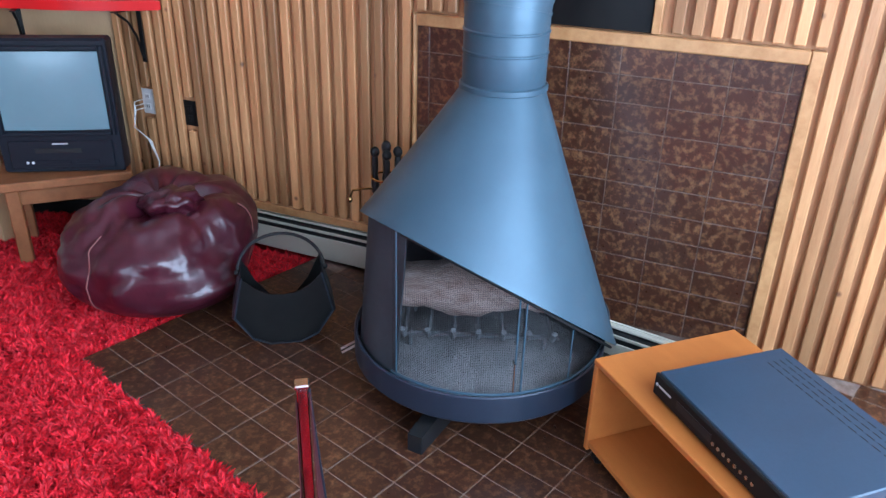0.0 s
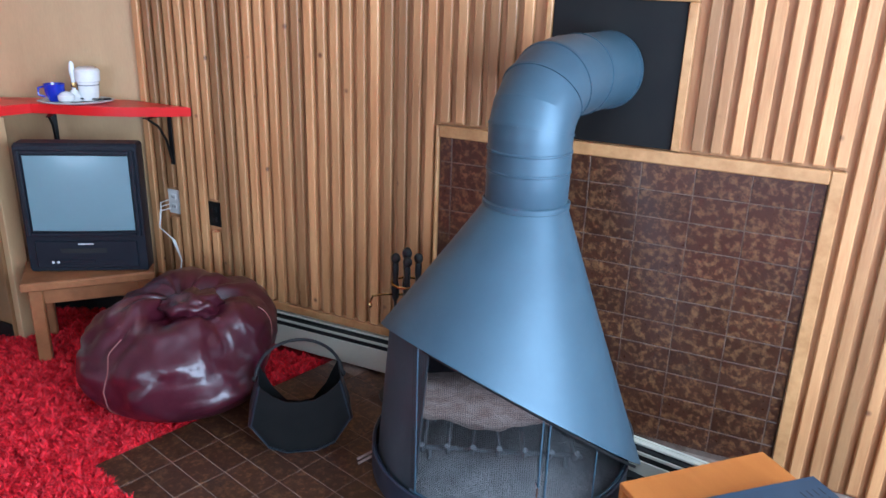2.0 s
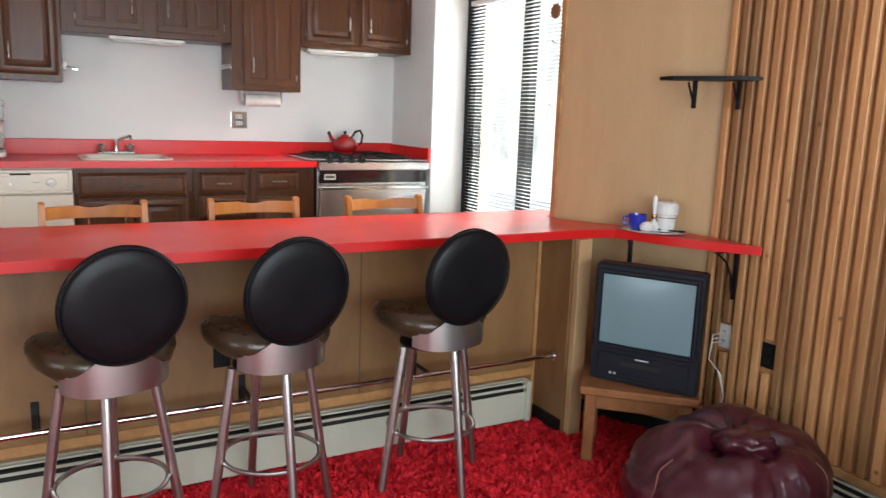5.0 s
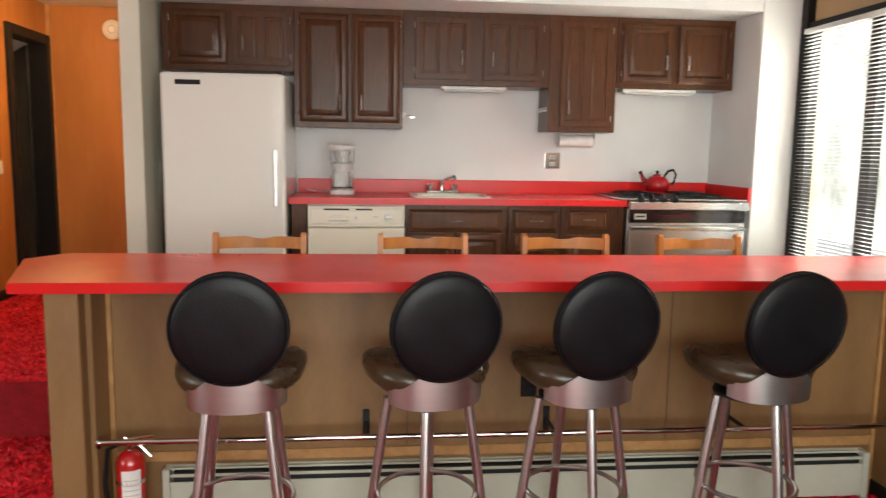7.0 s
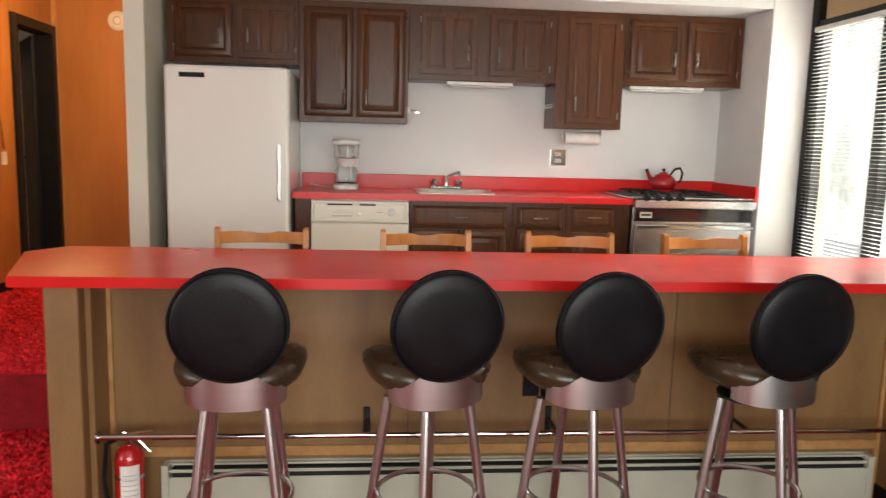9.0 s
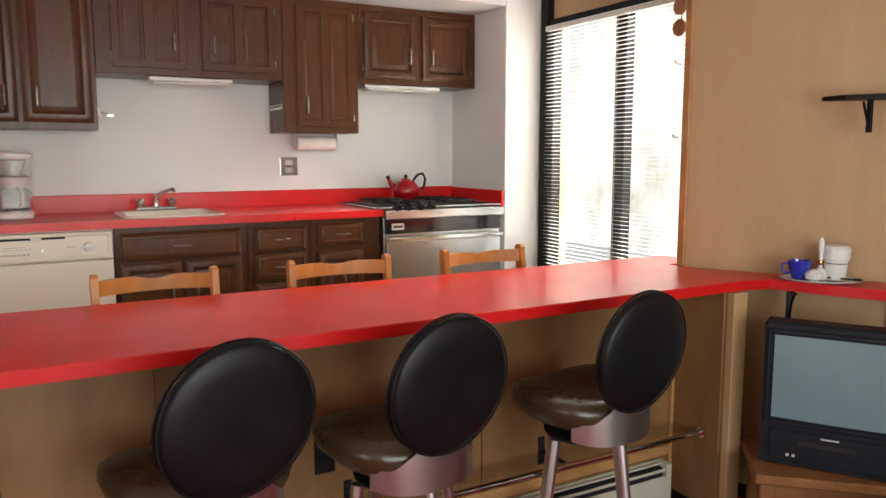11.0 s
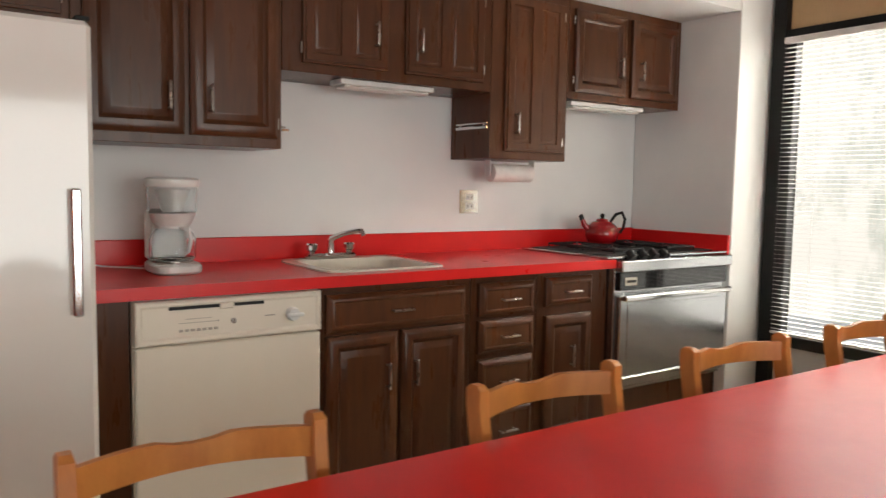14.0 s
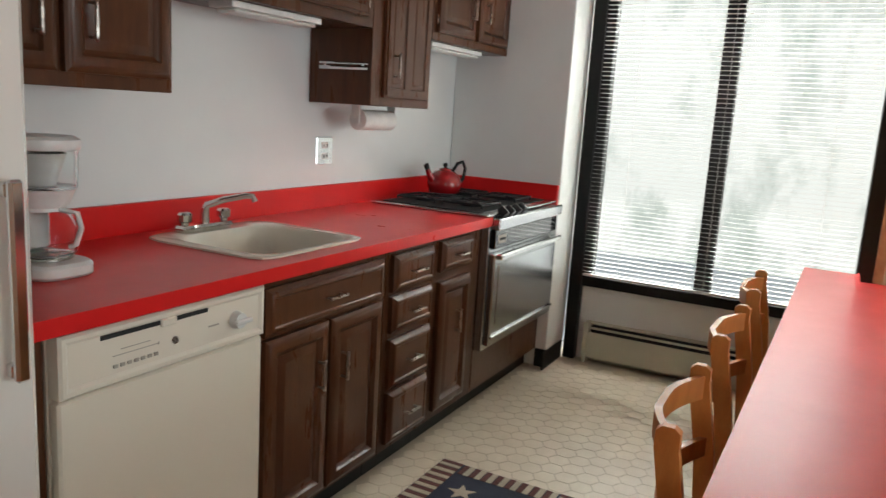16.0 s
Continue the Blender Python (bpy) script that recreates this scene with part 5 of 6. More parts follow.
# ---- bean bag ----
bb = thing("bean_bag", "slumped maroon vinyl bean bag chair with a gathered top", "bean bag", pose(2.815, -3.43, F + 0.002, 0, 0, 25))
NB, KB = 96, 44
rings = []
for i in range(KB + 1):
    u = i / KB
    a = -math.pi / 2 + math.pi * u
    ca, sa = max(math.cos(a), 0.02), math.sin(a)
    base_r = 0.385 * ca ** 0.62
    z = 0.215 + 0.215 * math.copysign(abs(sa) ** 0.8, sa)
    ring = []
    for j in range(NB):
        t = 2 * math.pi * j / NB
        r = base_r * (1 + 0.03 * math.cos(2 * t + 0.5) + 0.02 * math.cos(3 * t + 1.0))
        zz = z
        x, y = r * math.cos(t), r * math.sin(t)
        if sa > 0:
            d = math.hypot(x + 0.05, y + 0.07)
            zz += 0.055 * math.exp(-((d - 0.24) / 0.12) ** 2) * sa - 0.05 * math.exp(-(d / 0.12) ** 2) * sa
            fold = noise.noise(Vector((2.6 * math.cos(t), 2.6 * math.sin(t), 3.1)))
            zz += 0.09 * sa * fold * math.exp(-((d - 0.15) / 0.10) ** 2)
            zz -= 0.022 * sa * abs(noise.noise(Vector((4.5 * math.cos(t), 4.5 * math.sin(t), 7.7 + 2 * r)))) * math.exp(-((d - 0.17) / 0.14) ** 2)
            zz += 0.05 * math.exp(-(d / 0.05) ** 2) * sa
        q = Vector((x * 5, y * 5, zz * 5))
        w = 0.055 * noise.noise(q * 0.8) + 0.032 * (abs(noise.noise(q * 2.2)) - 0.2) + 0.005 * noise.noise(q * 5)
        k = 1 + w / max(r, 0.05)
        ring.append((x * k, y * k, max(0.0, zz + 0.6 * w)))
    rings.append(ring)
part("cover", M().rings(rings), maroon, bb, angle=180)
for t0 in range(3):
    j = (t0 * 32 + 8) % NB
    path = [tuple(Vector(rings[i][j]) * 1.004) for i in range(8, 33)]
    part("seam", M().tube(path, 0.003, 5), seam_mat, bb)
knot = []
for i in range(17):
    u = i / 16
    ring = []
    for j in range(36):
        t = 2 * math.pi * j / 36
        r = (0.115 * math.sin(math.pi * min(0.999, u * 0.9 + 0.08)) ** 0.7) * (1 + 0.22 * math.cos(t - 0.6))
        q = Vector((r * math.cos(t) * 14, r * math.sin(t) * 14, u * 2.2))
        r *= 1 + 0.45 * (abs(noise.noise(q * 1.1)) - 0.25) + 0.12 * math.sin(7 * t + 6 * u + 2 * noise.noise(q))
        lean = 0.05 * u
        ring.append((-0.05 + r * math.cos(t) - lean, -0.07 + r * math.sin(t) - 0.5 * lean, 0.375 + 0.12 * u + 0.02 * noise.noise(q * 1.7)))
    knot.append(ring)
part("gathered_knot", M().rings(knot), maroon, bb, angle=180)

# ---- television and its table ----
TVR = math.degrees(math.atan2(-0.32, 0.34))
TV0 = pose(2.88, -2.84, 0.0, 0, 0, TVR)
tt = thing("tv_table", "low square brown wooden table under the television", "table", TV0)
part("tabletop", M().box(-0.275, -0.06, -0.015, 0.268, 0.36, 0.024, 0.006), table_wood, tt)
part("apron", M().box(-0.22, -0.01, -0.095, 0.21, 0.01, -0.016, 0.003), table_wood, tt)
part("apron", M().box(-0.24, 0.05, -0.095, -0.22, 0.27, -0.016, 0.003), table_wood, tt)
for x, y in ((-0.25, -0.03), (0.19, -0.03), (-0.25, 0.25), (0.19, 0.25)):
    part("leg", M().box(x, y, F + 0.001, x + 0.055, y + 0.055, -0.016, 0.005), table_wood, tt)
tv = thing("television", "dark grey tube television with a built-in video recorder", "television", TV0 @ pose(0.004, 0.035, 0.026, 0, 0, -15) @ Matrix.Scale(1.08, 4))
ring = []
for y, k, zt, zb in ((-0.01, 0.985, 0.525, 0.004), (0.0, 1.0, 0.535, 0.0), (0.07, 1.0, 0.535, 0.0), (0.09, 0.97, 0.525, 0.004), (0.30, 0.66, 0.43, 0.03), (0.33, 0.60, 0.40, 0.05)):
    ring.append([(x * 0.235 * k, y, z) for x, z in ((-1, zb + 0.01), (-0.97, zb), (0.97, zb), (1, zb + 0.01), (1, zt - 0.012), (0.96, zt), (-0.96, zt), (-1, zt - 0.012))])
part("cabinet", M().rings(ring), tv_plastic, tv, angle=25)
fr_o, bz = (0.205, 0.165, 0.495), None
bez = M()
for d in ((-0.222, -0.205, 0.155, 0.51), (0.205, 0.222, 0.155, 0.51)):
    bez.box(d[0], -0.024, d[2], d[1], -0.0105, d[3], 0.004)
bez.box(-0.205, -0.024, 0.155, 0.205, -0.0105, 0.172, 0.004).box(-0.205, -0.024, 0.492, 0.205, -0.0105, 0.51, 0.004)
part("bezel", bez, tv_plastic, tv)
gl = []
for i in range(11):
    u = -1 + i / 5
    gl.append([(0.198 * u, -0.012 - 0.010 * (1 - u * u) * (1 - w * w) - 0.002, 0.332 + 0.155 * w * (1 - 0.015 * u * u)) for w in [-1 + k / 4 for k in range(9)]] + [(0.198 * u, -0.0105, 0.332 + 0.155 * w) for w in (1, -1)])
part("screen", M().rings(gl), tv_glass, tv, "blank grey-green curved glass screen", angle=60)
part("recorder_panel", M().box(-0.20, -0.020, 0.018, 0.20, -0.0105, 0.135, 0.006), tv_plastic, tv)
part("tape_slot", M().box(-0.10, -0.0225, 0.085, 0.08, -0.0202, 0.105, 0.001), dark_slot, tv)
part("button_row", M().box(-0.14, -0.0235, 0.038, 0.03, -0.0202, 0.055, 0.002), tv_plastic, tv)
part("button_row", M().box(0.05, -0.0235, 0.038, 0.14, -0.0202, 0.055, 0.002), tv_plastic, tv)
part("badge", M().box(-0.03, -0.0225, 0.120, 0.03, -0.0202, 0.126, 0.0005), light_print, tv)
for x in (-0.135, -0.115):
    part("jack", M().cyl((x, -0.0235, 0.046), (x, -0.026, 0.046), 0.006, n=10), light_print, tv)
cb = M()
for k in range(3):
    cb.tube([(3.335, -2.885 - 0.004 * k, 0.26 - 0.02 * k), (3.27, -2.90, 0.265 - 0.02 * k), (3.22, -2.93, 0.16), (3.26 + 0.01 * k, -2.96, 0.10 - 0.01 * k), (3.29, -2.98, -0.02), (3.27, -2.97, -0.12), (3.24, -2.93, -0.16)], 0.003, 6)
single("aerial_cable", cb, white_plastic, "white cables looping from the wall outlet", "cable")

# ---- tray and cups on the corner shelf ----
tr = thing("oval_tray", "white oval tray on the red corner shelf", "tray", pose(3.14, -2.58, 0.723, 0, 0, -46))
part("dish", M().rings([[(x * k, y * k, z) for x, y in squircle(0.33, 0.20, 36, 2.0)] for k, z in ((0.7, 0.0), (0.95, 0.008), (1.0, 0.014), (0.97, 0.015), (0.85, 0.008), (0.05, 0.005))]), china, tr)
tl = pose(3.14, -2.58, 0.723, 0, 0, -46)
mug = thing("blue_mug", "cobalt blue glazed mug on the white tray", "mug", tl @ Matrix.Translation((-0.085, 0.0, 0.009)))
part("bowl", M().lathe([(0.026, 0), (0.030, 0.002), (0.043, 0.04), (0.046, 0.078), (0.043, 0.078), (0.038, 0.035), (0.02, 0.008)], 24), blue_glaze, mug, angle=60)
part("handle", M().tube([(-0.043, 0, 0.065), (-0.066, 0, 0.06), (-0.068, 0, 0.03), (-0.04, 0, 0.02)], 0.005, 8), blue_glaze, mug)
cup = thing("white_beaker", "white ribbed beaker with two dark bands", "cup", tl @ Matrix.Translation((0.055, 0.01, 0.009)))
part("body", M().lathe([(0.036, 0), (0.040, 0.002), (0.048, 0.085), (0.054, 0.088), (0.056, 0.135), (0.053, 0.137), (0.044, 0.08), (0.03, 0.01)], 28), china, cup)
part("band", M().lathe([(0.0475, 0.070), (0.0485, 0.070), (0.0487, 0.073), (0.0475, 0.073)], 28, cap=False), tv_plastic, cup)
part("contents", M().lathe([(0.052, 0.120), (0.05, 0.142), (0.035, 0.150), (0.01, 0.148)], 18), paper, cup)
bt = thing("bottle_brush", "tall white-handled dish brush standing on the tray", "brush", tl @ Matrix.Translation((-0.005, 0.0, 0.009)))
part("stand", M().lathe([(0.03, 0), (0.034, 0.012), (0.018, 0.045), (0.01, 0.05)], 18), china, bt)
part("stem", M().lathe([(0.009, 0.05), (0.008, 0.10), (0.013, 0.13), (0.011, 0.165), (0.004, 0.178)], 12), china, bt)
part("collar", M().lathe([(0.0095, 0.060), (0.0105, 0.063), (0.0105, 0.080), (0.0095, 0.083)], 12), brass, bt)
single("sugar_bowl", M().lathe([(0.02, 0), (0.034, 0.01), (0.036, 0.03), (0.02, 0.045), (0.005, 0.05)], 18), china, "small white lidded bowl on the tray", "bowl", tl @ Matrix.Translation((-0.035, -0.045, 0.009)))
single("dark_spoon", M().ball((0.03, 0, 0.006), 0.022, 0.014, 0.006, 12, 6).cyl((0.01, 0, 0.006), (-0.08, 0.01, 0.009), 0.004, n=6), tv_plastic, "dark plastic spoon lying on the tray", "spoon", tl @ Matrix.Translation((0.10, -0.03, 0.012)))

# ---- wooden cube and video recorder ----
BX = pose(2.543, -5.287, 0, 0, 0, -135)   # local x along the open front, local y into the box
cube = thing("open_cabinet", "low open-fronted honey-coloured wooden cabinet on castors", "cabinet", BX)
BW, BD, T, BZ = 0.92, 0.50, 0.02, F + 0.05
part("top", M().box(0, 0, -0.024, BW, BD, -0.005, 0.0025), box_wood, cube)
part("bottom", M().box(T, 0.002, BZ + 0.02, BW - T, BD - 0.002, BZ + 0.04, 0.002), box_wood, cube)
part("side", M().box(0, 0.001, BZ, T - 0.0005, BD, -0.0245, 0.0025), box_wood, cube)
part("side", M().box(BW - T + 0.0005, 0.001, BZ, BW, BD, -0.0245, 0.0025), box_wood, cube)
part("back", M().box(T, BD - 0.012, BZ + 0.041, BW - T, BD - 0.004, -0.0245, 0), box_wood, cube)
for x in (0.03, BW - 0.05):
    for y in (0.035, BD - 0.05):
        part("castor", M().cyl((x, y, F + 0.036), (x + 0.02, y, F + 0.036), 0.0215, n=14), rubber, cube)
VR = pose(2.447, -5.475, -0.004, 0, 0, -137)
vcr = thing("cable_box", "flat dark blue-grey cable box on the wooden cabinet", "video recorder", VR)
part("case", M().box(0, 0.004, 0.005, 0.52, 0.40, 0.072, 0.003), vcr_metal, vcr)
part("fascia", M().box(-0.002, -0.008, 0.006, 0.522, 0.0035, 0.072, 0.004), rubber, vcr)
part("display", M().box(0.10, -0.0095, 0.028, 0.24, -0.0078, 0.052, 0.0005), dark_slot, vcr)
part("badge", M().box(0.022, -0.0095, 0.040, 0.075, -0.0078, 0.046, 0.0005), light_print, vcr)
part("logo", M().cyl((0.014, -0.0078, 0.043), (0.014, -0.0098, 0.043), 0.005, n=12), light_print, vcr)
for i in range(8):
    part("button", M().cyl((0.25 + 0.02 * i, -0.008, 0.034), (0.25 + 0.02 * i, -0.0105, 0.034), 0.005, n=10), pewter, vcr)
vents = M()
for i in range(4):
    for j in range(12):
        vents.box(0.05 + 0.035 * j, 0.31 + 0.02 * i, 0.0721, 0.075 + 0.035 * j, 0.313 + 0.02 * i, 0.0726, 0)
part("vent_rows", vents, dark_slot, vcr)
for x in (0.03, 0.38):
    for y in (0.03, 0.32):
        part("foot", M().cyl((x, y, -0.001), (x, y, 0.005), 0.01, n=10), rubber, vcr)

# ---- sling chair seen edge-on ----
sl = thing("sling_chair", "maroon vinyl sling chair on a square chrome frame", "chair", pose(1.80, -4.80, F + 0.008, 0, 0, 216))
part("post", M().box(-0.012, -0.012, 0, 0.012, 0.012, 0.60, 0.002), chrome, sl)
part("sling", M().rings([[(-0.01, 0.0135, 0.575), (-0.01, 0.0165, 0.575), (0.40, 0.0165, 0.575), (0.40, 0.0135, 0.575)], [(-0.01, 0.026, 0.35), (-0.01, 0.029, 0.35), (0.40, 0.029, 0.35), (0.40, 0.026, 0.35)], [(-0.01, 0.050, 0.06), (-0.01, 0.053, 0.06), (0.40, 0.053, 0.06), (0.40, 0.050, 0.06)]]).box(-0.01, -0.0165, 0.06, 0.40, -0.0135, 0.565, 0.001), maroon, sl)
part("welt", M().tube([(-0.014, 0.052, 0.06), (-0.014, 0.030, 0.35), (-0.014, 0.019, 0.50), (-0.014, 0.014, 0.585)], 0.0045, 6).tube([(-0.012, -0.0155, 0.06), (-0.012, -0.0155, 0.50), (-0.012, -0.010, 0.575)], 0.003, 6), tv_plastic, sl)
part("cap", M().box(-0.016, -0.016, 0.60, 0.016, 0.016, 0.612, 0.003), chrome, sl)
part("rear_post", M().box(0.40, -0.012, 0, 0.424, 0.012, 0.60, 0.002), chrome, sl)

# ---- fire extinguishers and hall notices ----
PLACE = HOUSE
def extinguisher(at, h, r, label):
    e = thing("fire_extinguisher", label, "fire extinguisher", at)
    part("tank", M().lathe([(r * 0.9, 0), (r, 0.01), (r, h - r * 0.9), (r * 0.8, h - r * 0.35), (r * 0.35, h), (0.015, h)], 24), red_tank, e, angle=40)
    part("valve", M().cyl((0, 0, h), (0, 0, h + 0.035), 0.014, n=12).box(-0.03, -0.012, h + 0.03, 0.02, 0.012, h + 0.045, 0.003), chrome, e)
    part("carry_handle", M().tube([(-0.02, 0, h + 0.04), (0.05, 0, h + 0.05), (0.095, 0, h + 0.055)], 0.007, 8), chrome, e)
    part("squeeze_lever", M().tube([(-0.02, 0, h + 0.05), (0.04, 0, h + 0.015), (0.08, 0, h - 0.03)], 0.006, 8), chrome, e)
    part("band", M().lathe([(r + 0.0005, h * 0.62), (r + 0.002, h * 0.62), (r + 0.002, h * 0.66), (r + 0.0005, h * 0.66)], 24, cap=False), chrome, e)
    part("hose", M().tube([(-0.02, 0, h + 0.035), (-r - 0.03, 0, h + 0.0), (-r - 0.045, 0, h * 0.6), (-r - 0.03, 0, h * 0.2)], 0.009, 8), rubber, e)
    lb = M().rings([[((r + d) * math.sin(a), -(r + d) * math.cos(a), z) for d, z in ((0.0008, h * 0.25), (0.002, h * 0.25), (0.002, h * 0.80), (0.0008, h * 0.80))] for a in np.linspace(-0.35, 0.95, 10)])
    lab = part("paper_label", lb, paper, e)
    for i in range(7):
        z = h * (0.32 + 0.06 * i)
        part("print_line", M().rings([[((r + d) * math.sin(a), -(r + d) * math.cos(a), z + q) for d, q in ((0.0021, 0), (0.0026, 0), (0.0026, 0.003), (0.0021, 0.003))] for a in np.linspace(-0.2, 0.8, 7)]), dim_print, lab)
    return e


extinguisher(pose(-0.556, -2.41, FLOOR + 0.004), 0.34, 0.055, "red fire extinguisher with a white label under the foot rail")
extinguisher(pose(-2.375, 0.46, 1.36, 0, 0, 90), 0.34, 0.045, "red fire extinguisher hung on the orange hall wall")
single("extinguisher_hook", M().box(-2.43, 0.44, 1.60, -2.419, 0.48, 1.66, 0.002), pewter, "metal wall hook behind the hall extinguisher", "hook")
single("black_adaptor", M().box(-0.457, -2.345, FLOOR + 0.002, -0.41, -2.305, FLOOR + 0.11, 0.004), rubber, "small black plug box beside the extinguisher", "plug box")


def notice(y0, y1, z0, z1, label, rx=0.0):
    n_ = thing("paper_note", label, "note")
    part("sheet", M().box(-2.4295, y0, z0, -2.427, y1, z1, 0.0002), paper, n_)
    k = 0
    z = z1 - 0.03
    while z > z0 + 0.02 and z1 - z0 > 0.1:
        part("print_line", M().box(-2.427, y0 + 0.01, z, -2.4264, y1 - 0.012 - 0.01 * (k % 3), z + 0.004, 0), dim_print, n_)
        z -= 0.02
        k += 1


notice(0.12, 0.19, 1.75, 2.05, "tall narrow paper notice pinned to the hall wall")
notice(-0.02, 0.10, 1.35, 1.52, "white paper note pinned to the hall wall")
notice(0.70, 0.78, 0.98, 1.08, "white switch card low on the hall wall")
single("hanging_strap", M().tube([(-2.42, 0.62, 1.62), (-2.415, 0.66, 1.40), (-2.418, 0.70, 1.20), (-2.42, 0.72, 1.10)], 0.008, 6), brass, "amber strap hanging on the hall wall", "strap")


def lettering(name, text, size, at, mat, parent, depth=0.006):
    cu = bpy.data.curves.new(name, "FONT")
    cu.body, cu.size, cu.extrude = text, size, depth
    tmp = new(name, cu)
    bpy.context.view_layer.update()
    me = bpy.data.meshes.new_from_object(tmp)
    bpy.data.objects.remove(tmp)
    me.materials.clear()
    me.materials.append(mat)
    ob = part(name, me, None, parent)
    ob.matrix_basis = at
    return ob


ks = thing("keys_sign", "dark red wooden letter sign on the hall wall", "sign")
lettering("letters", "Keys", 0.15, pose(-2.42, -0.01, 1.60, 90, 0, 90), door_red, ks)
for i in range(3):
    part("hook", M().cyl((-2.429, 0.03 + 0.09 * i, 1.585), (-2.40, 0.03 + 0.09 * i, 1.585), 0.004, n=6), brass, ks)
sd = thing("smoke_detector", "round cream smoke detector on the hall end wall", "smoke detector", pose(-1.875, 1.7495, 2.222, 90, 0, 0))
part("body", M().lathe([(0.085, 0), (0.085, 0.02), (0.06, 0.035), (0.01, 0.037)], 28), white_plastic, sd)
part("grille", M().lathe([(0.035, 0.0375), (0.04, 0.041), (0.03, 0.041), (0.028, 0.0375)], 20, cap=False), grey_paint, sd)
pl = thing("wall_switch", "cream light switch on the side of the fridge alcove", "light switch", pose(-0.9615, -0.30, 1.05, 0, 0, 90))
part("plate", M().box(-0.035, -0.006, -0.058, 0.035, 0, 0.058, 0.002), white_plastic, pl)
part("toggle", M().box(-0.005, -0.014, -0.012, 0.005, -0.006, 0.012, 0.002), white_plastic, pl)

# hooks with cork rounds on the trim by the window
cr = thing("hanging_trivets", "string of round wooden trivets hung on the window trim", "trivets")
for z in (1.95, 1.86, 1.77):
    part("disc", M().lathe([(0.035, -0.006), (0.038, 0), (0.035, 0.006)], 20, at=Matrix.Translation((2.775, -2.14, z)) @ Matrix.Rotation(radians(90), 4, "Y") @ Matrix.Rotation(0, 4, "X")), table_wood, cr)
part("cord", M().cyl((2.786, -2.14, 1.75), (2.786, -2.14, 2.02), 0.003, n=6).box(2.783, -2.146, 2.0, 2.8145, -2.134, 2.012, 0.001), table_wood, cr)
for z in (1.62, 1.30):
    single("cup_hook", M().tube([(2.815, -2.12, z), (2.785, -2.12, z), (2.778, -2.12, z + 0.012)], 0.003, 6), iron, "small black screw hook in the wood trim", "hook")

# ---- star rug ----
rg = thing("kitchen_rug", "dark rug with stars and rust-red stripes on the kitchen floor", "rug", pose(1.30, -1.03, 0.0, 0, 0, 0))
part("ground_weave", M().box(-0.42, -0.28, 0.0, 0.26, 0.30, 0.007, 0.002), rug_navy, rg)
for i in range(14):
    x = -0.41 + i * 0.048
    for y0, y1 in ((-0.275, -0.19), (0.21, 0.295)):
        part("stripe", M().box(x, y0, 0.0072, x + 0.022, y1, 0.0088, 0), rug_cream, rg)
        part("stripe", M().box(x + 0.024, y0, 0.0072, x + 0.044, y1, 0.0086, 0), rug_brown, rg)
for i in range(8):
    y = -0.18 + i * 0.048
    part("stripe", M().box(0.18, y, 0.0072, 0.255, y + 0.022, 0.0088, 0), rug_cream, rg)
    part("stripe", M().box(0.18, y + 0.024, 0.0072, 0.255, y + 0.044, 0.0086, 0), rug_brown, rg)


def star(cx_, cy_, r):
    return [(cx_ + (r if k % 2 == 0 else r * 0.42) * math.sin(math.pi * k / 5), cy_ + (r if k % 2 == 0 else r * 0.42) * math.cos(math.pi * k / 5)) for k in range(10)]


for cx_, cy_, r in ((-0.30, 0.12, 0.055), (-0.12, 0.12, 0.055), (0.06, 0.12, 0.055), (-0.21, 0.0, 0.055), (-0.03, 0.0, 0.055), (-0.30, -0.12, 0.055), (-0.12, -0.12, 0.055), (0.06, -0.12, 0.055)):
    m = M()
    pts = star(cx_, cy_, r)
    top = [(x, y, 0.0088) for x, y in pts]
    bot = [(x, y, 0.0071) for x, y in pts]
    m.add(top + bot + [(cx_, cy_, 0.0088), (cx_, cy_, 0.0071)], [(k, (k + 1) % 10, 20) for k in range(10)] + [((k + 1) % 10 + 10, k + 10, 21) for k in range(10)] + [(k + 10, (k + 1) % 10 + 10, (k + 1) % 10, k) for k in range(10)])
    part("star", m, rug_cream, rg)

# ---- kitchen vinyl pattern ----
hx = M()
R6 = 0.048
j = 0
yv = -2.05
while yv < -0.55:
    xv = -0.88 + (0.0833 / 2 + 0.0 if j % 2 else 0)
    while xv < 3.02:
        hx.add([(xv + R6 * math.sin(math.pi / 3 * k) * 0.955, yv + R6 * math.cos(math.pi / 3 * k) * 0.955, 0.0) for k in range(6)] + [(xv + R6 * math.sin(math.pi / 3 * k) * 0.955, yv + R6 * math.cos(math.pi / 3 * k) * 0.955, -0.003) for k in range(6)], [(0, 5, 4, 3, 2, 1)] + [(k, (k + 1) % 6, (k + 1) % 6 + 6, k + 6) for k in range(6)])
        xv += 0.0833
    yv += 0.072
    j += 1
hv = structure("vinyl_pattern", hx, vinyl)
hv["kind"] = "stuff"

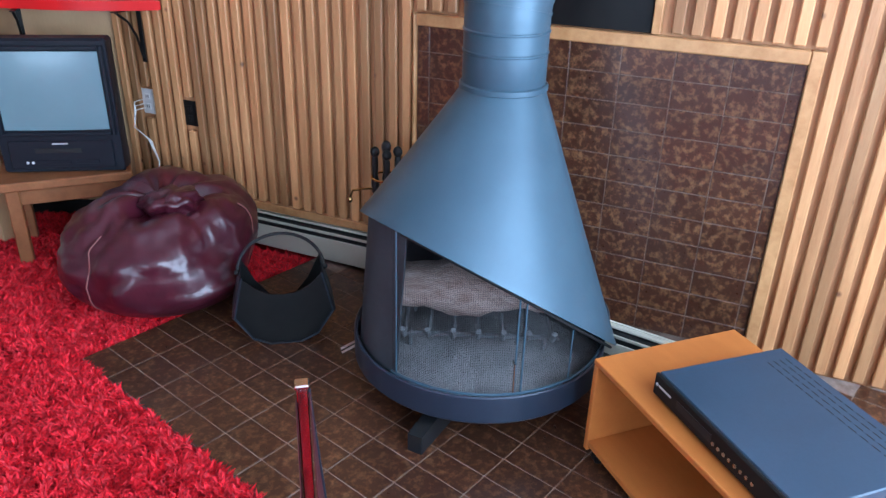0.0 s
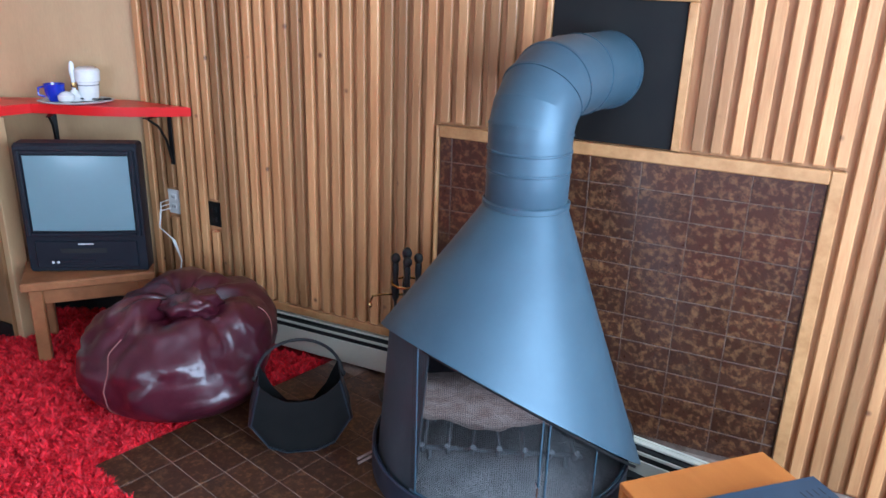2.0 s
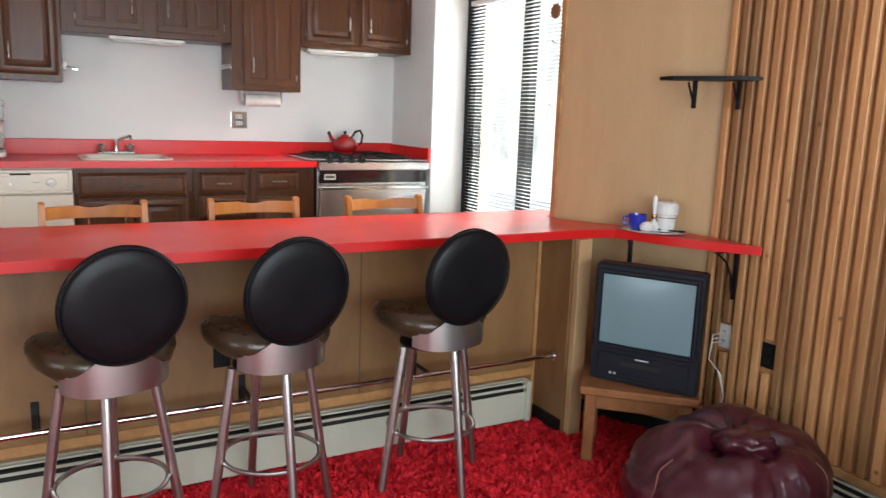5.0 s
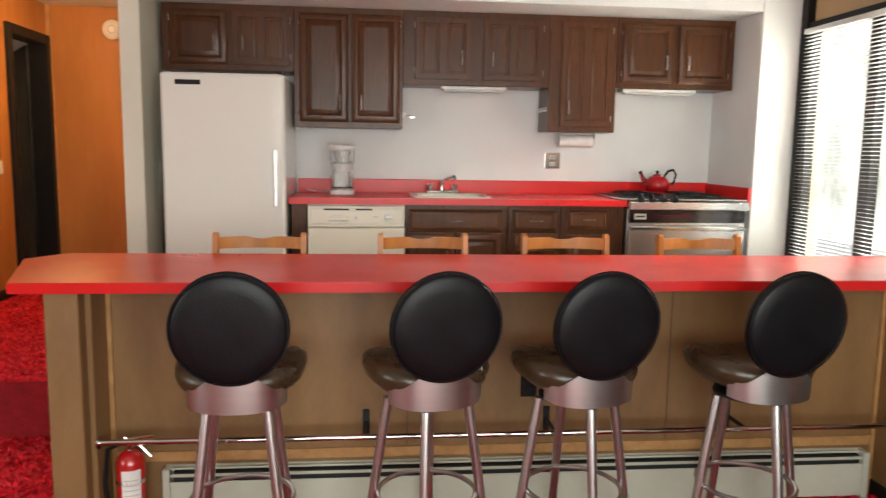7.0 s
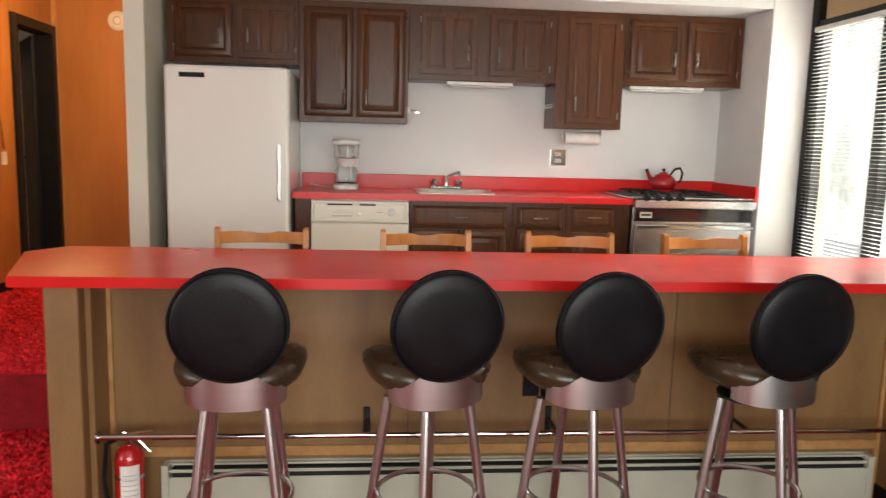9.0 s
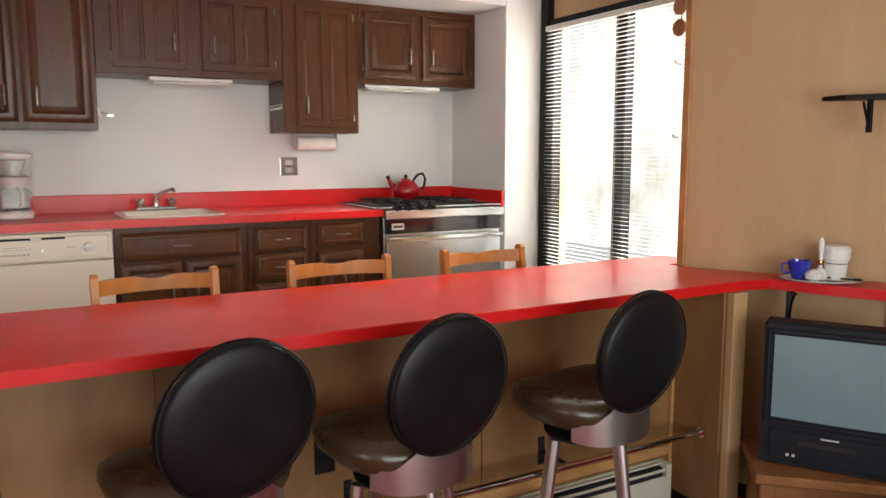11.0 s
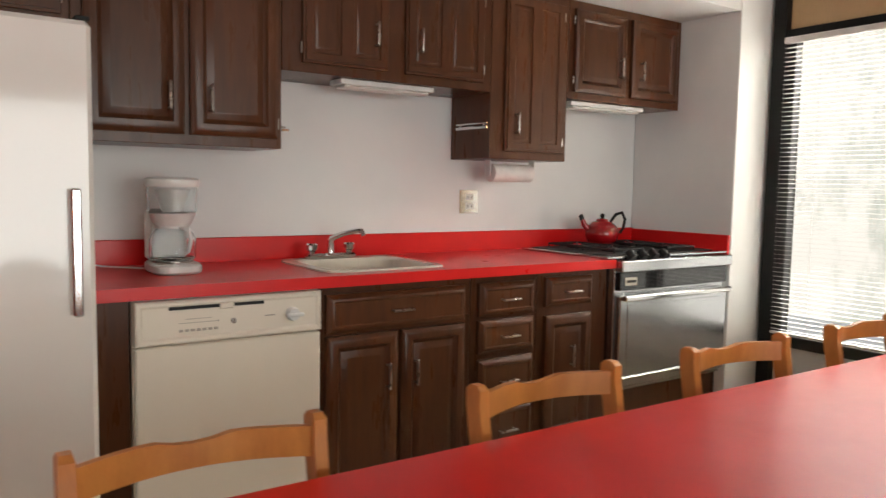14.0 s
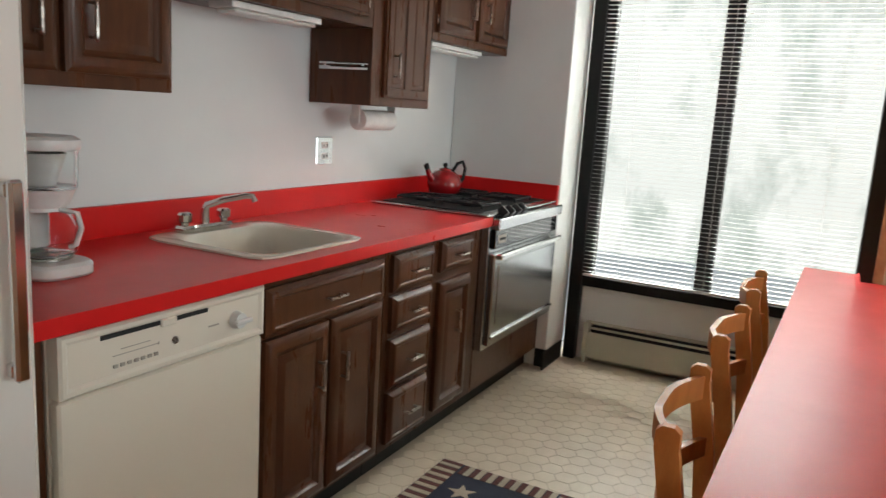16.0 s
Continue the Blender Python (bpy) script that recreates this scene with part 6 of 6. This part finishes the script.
# ---- hearth tiles, wall tiles and carpet pile, last ----
_ft = M().box(-TH / 2 + 0.0015, -TW / 2 + 0.0015, 0, TH / 2 - 0.0015, TW / 2 - 0.0015, 0.007, 0.0015).mesh("tile", tile_brown)
ang = math.atan2(HV.y, HV.x)
near, rest = [], []
for iu in range(0, 15):
    for iv in range(0, 19):
        u, v = TW * (iu + 0.5), TH * (iv + 0.5)
        x, y = hp(u, v)
        if x > 3.29 or y < -6.7:
            continue
        near.append((math.hypot(x - 0.9, y + 5.5), x, y))
near.sort()
for i, (d, x, y) in enumerate(near[:295]):
    o = part("tile", _ft, None, hearth)
    o.matrix_basis = Matrix.Translation((x, y, F + 0.0075)) @ Matrix.Rotation(ang, 4, "Z")
for y, z in TILES[:295]:
    o = part("tile", _t, None, tile_panel)
    o.matrix_basis = pose(XS - 0.0145, y, z)


def pile(name, x0, x1, y0, y1, count, z, seed, keep, place, height=0.030, width=0.0035):
    """Carpet pile: many thin bent blades, joined."""
    rs = np.random.RandomState(seed)
    x, y = rs.uniform(x0, x1, count), rs.uniform(y0, y1, count)
    k = keep(x, y)
    x, y = x[k], y[k]
    n_ = len(x)
    # neighbouring blades lean alike, so that they gather in tufts
    gx, gy = np.floor(x / 0.022), np.floor(y / 0.022)
    h1 = np.abs(np.sin(gx * 12.9898 + gy * 78.233) * 43758.5453) % 1.0
    lean = h1 * 2 * math.pi + rs.normal(0, 0.6, n_)
    far = height * rs.uniform(0.3, 1.1, n_)
    h = height * rs.uniform(0.55, 1.1, n_) * (0.75 + 0.5 * ((h1 * 7.3) % 1.0))
    side = rs.uniform(0, 2 * math.pi, n_)
    sx, sy = np.cos(side) * width, np.sin(side) * width
    dx, dy = np.cos(lean) * far, np.sin(lean) * far
    v = np.zeros((n_, 5, 3))
    v[:, 0] = np.stack([x - sx, y - sy, np.full(n_, z)], 1)
    v[:, 1] = np.stack([x + sx, y + sy, np.full(n_, z)], 1)
    v[:, 2] = np.stack([x + sx + dx * 0.35, y + sy + dy * 0.35, z + h * 0.75], 1)
    v[:, 3] = np.stack([x - sx + dx * 0.35, y - sy + dy * 0.35, z + h * 0.75], 1)
    v[:, 4] = np.stack([x + dx, y + dy, z + h], 1)
    me = bpy.data.meshes.new(name)
    base = (np.arange(n_) * 5)[:, None]
    quads = base + np.array([[0, 1, 2, 3]])
    tris = base + np.array([[3, 2, 4]])
    me.vertices.add(n_ * 5)
    me.vertices.foreach_set("co", v.ravel())
    loops = np.concatenate([quads.ravel(), tris.ravel()])
    me.loops.add(len(loops))
    me.loops.foreach_set("vertex_index", loops)
    me.polygons.add(2 * n_)
    me.polygons.foreach_set("loop_start", np.concatenate([np.arange(n_) * 4, n_ * 4 + np.arange(n_) * 3]))
    me.update(calc_edges=True)
    me.materials.append(shag_pile)
    ob = new(name, me)
    ob.matrix_basis = place
    return tagged(ob, "deep red shag carpet pile", "carpet", "", "stuff")


shag_pile = material("shag_pile", (0.84, 0.012, 0.030), 0.7, second=(0.58, 0.005, 0.015), scale=9, amount=0.9, fine=0.3, bump_scale=60)
_pn = shag_pile.node_tree.nodes
_geo, _mr, _hs = _pn.new("ShaderNodeNewGeometry"), _pn.new("ShaderNodeMapRange"), _pn.new("ShaderNodeHueSaturation")
_mr.inputs[3].default_value, _mr.inputs[4].default_value = 0.6, 1.35
_lk = shag_pile.node_tree.links
_src = _pn["Principled BSDF"].inputs["Base Color"].links[0].from_socket
_lk.new(_geo.outputs["Random Per Island"], _mr.inputs[0])
_lk.new(_mr.outputs[0], _hs.inputs["Value"])
_lk.new(_src, _hs.inputs["Color"])
_lk.new(_hs.outputs[0], _pn["Principled BSDF"].inputs["Base Color"])


def off_hearth(x, y):
    u = (x - H0.x) * HU.x + (y - H0.y) * HU.y
    v = (x - H0.x) * HV.x + (y - H0.y) * HV.y
    return ~((u > -0.006) & (v > -0.006)) & (x < 3.29)


pile("carpet_pile", 0.9, 3.3, -5.3, -2.17, 330000, F, 1, off_hearth, ROOM)
pile("carpet_pile", -1.0, 0.9, -3.6, -2.17, 40000, F, 2, lambda x, y: x < 9, ROOM, 0.03, 0.005)
pile("hall_carpet_pile", -3.2, -0.95, STEP_Y - 0.01, 1.74, 80000, 0.0, 3, lambda x, y: (x > -2.6) | (y < -0.35), HOUSE, 0.02, 0.006)
pile("carpet_pile", -2.6, -0.93, -3.0, STEP_Y - 0.01, 60000, FLOOR, 5, lambda x, y: x < 9, HOUSE, 0.03, 0.006)
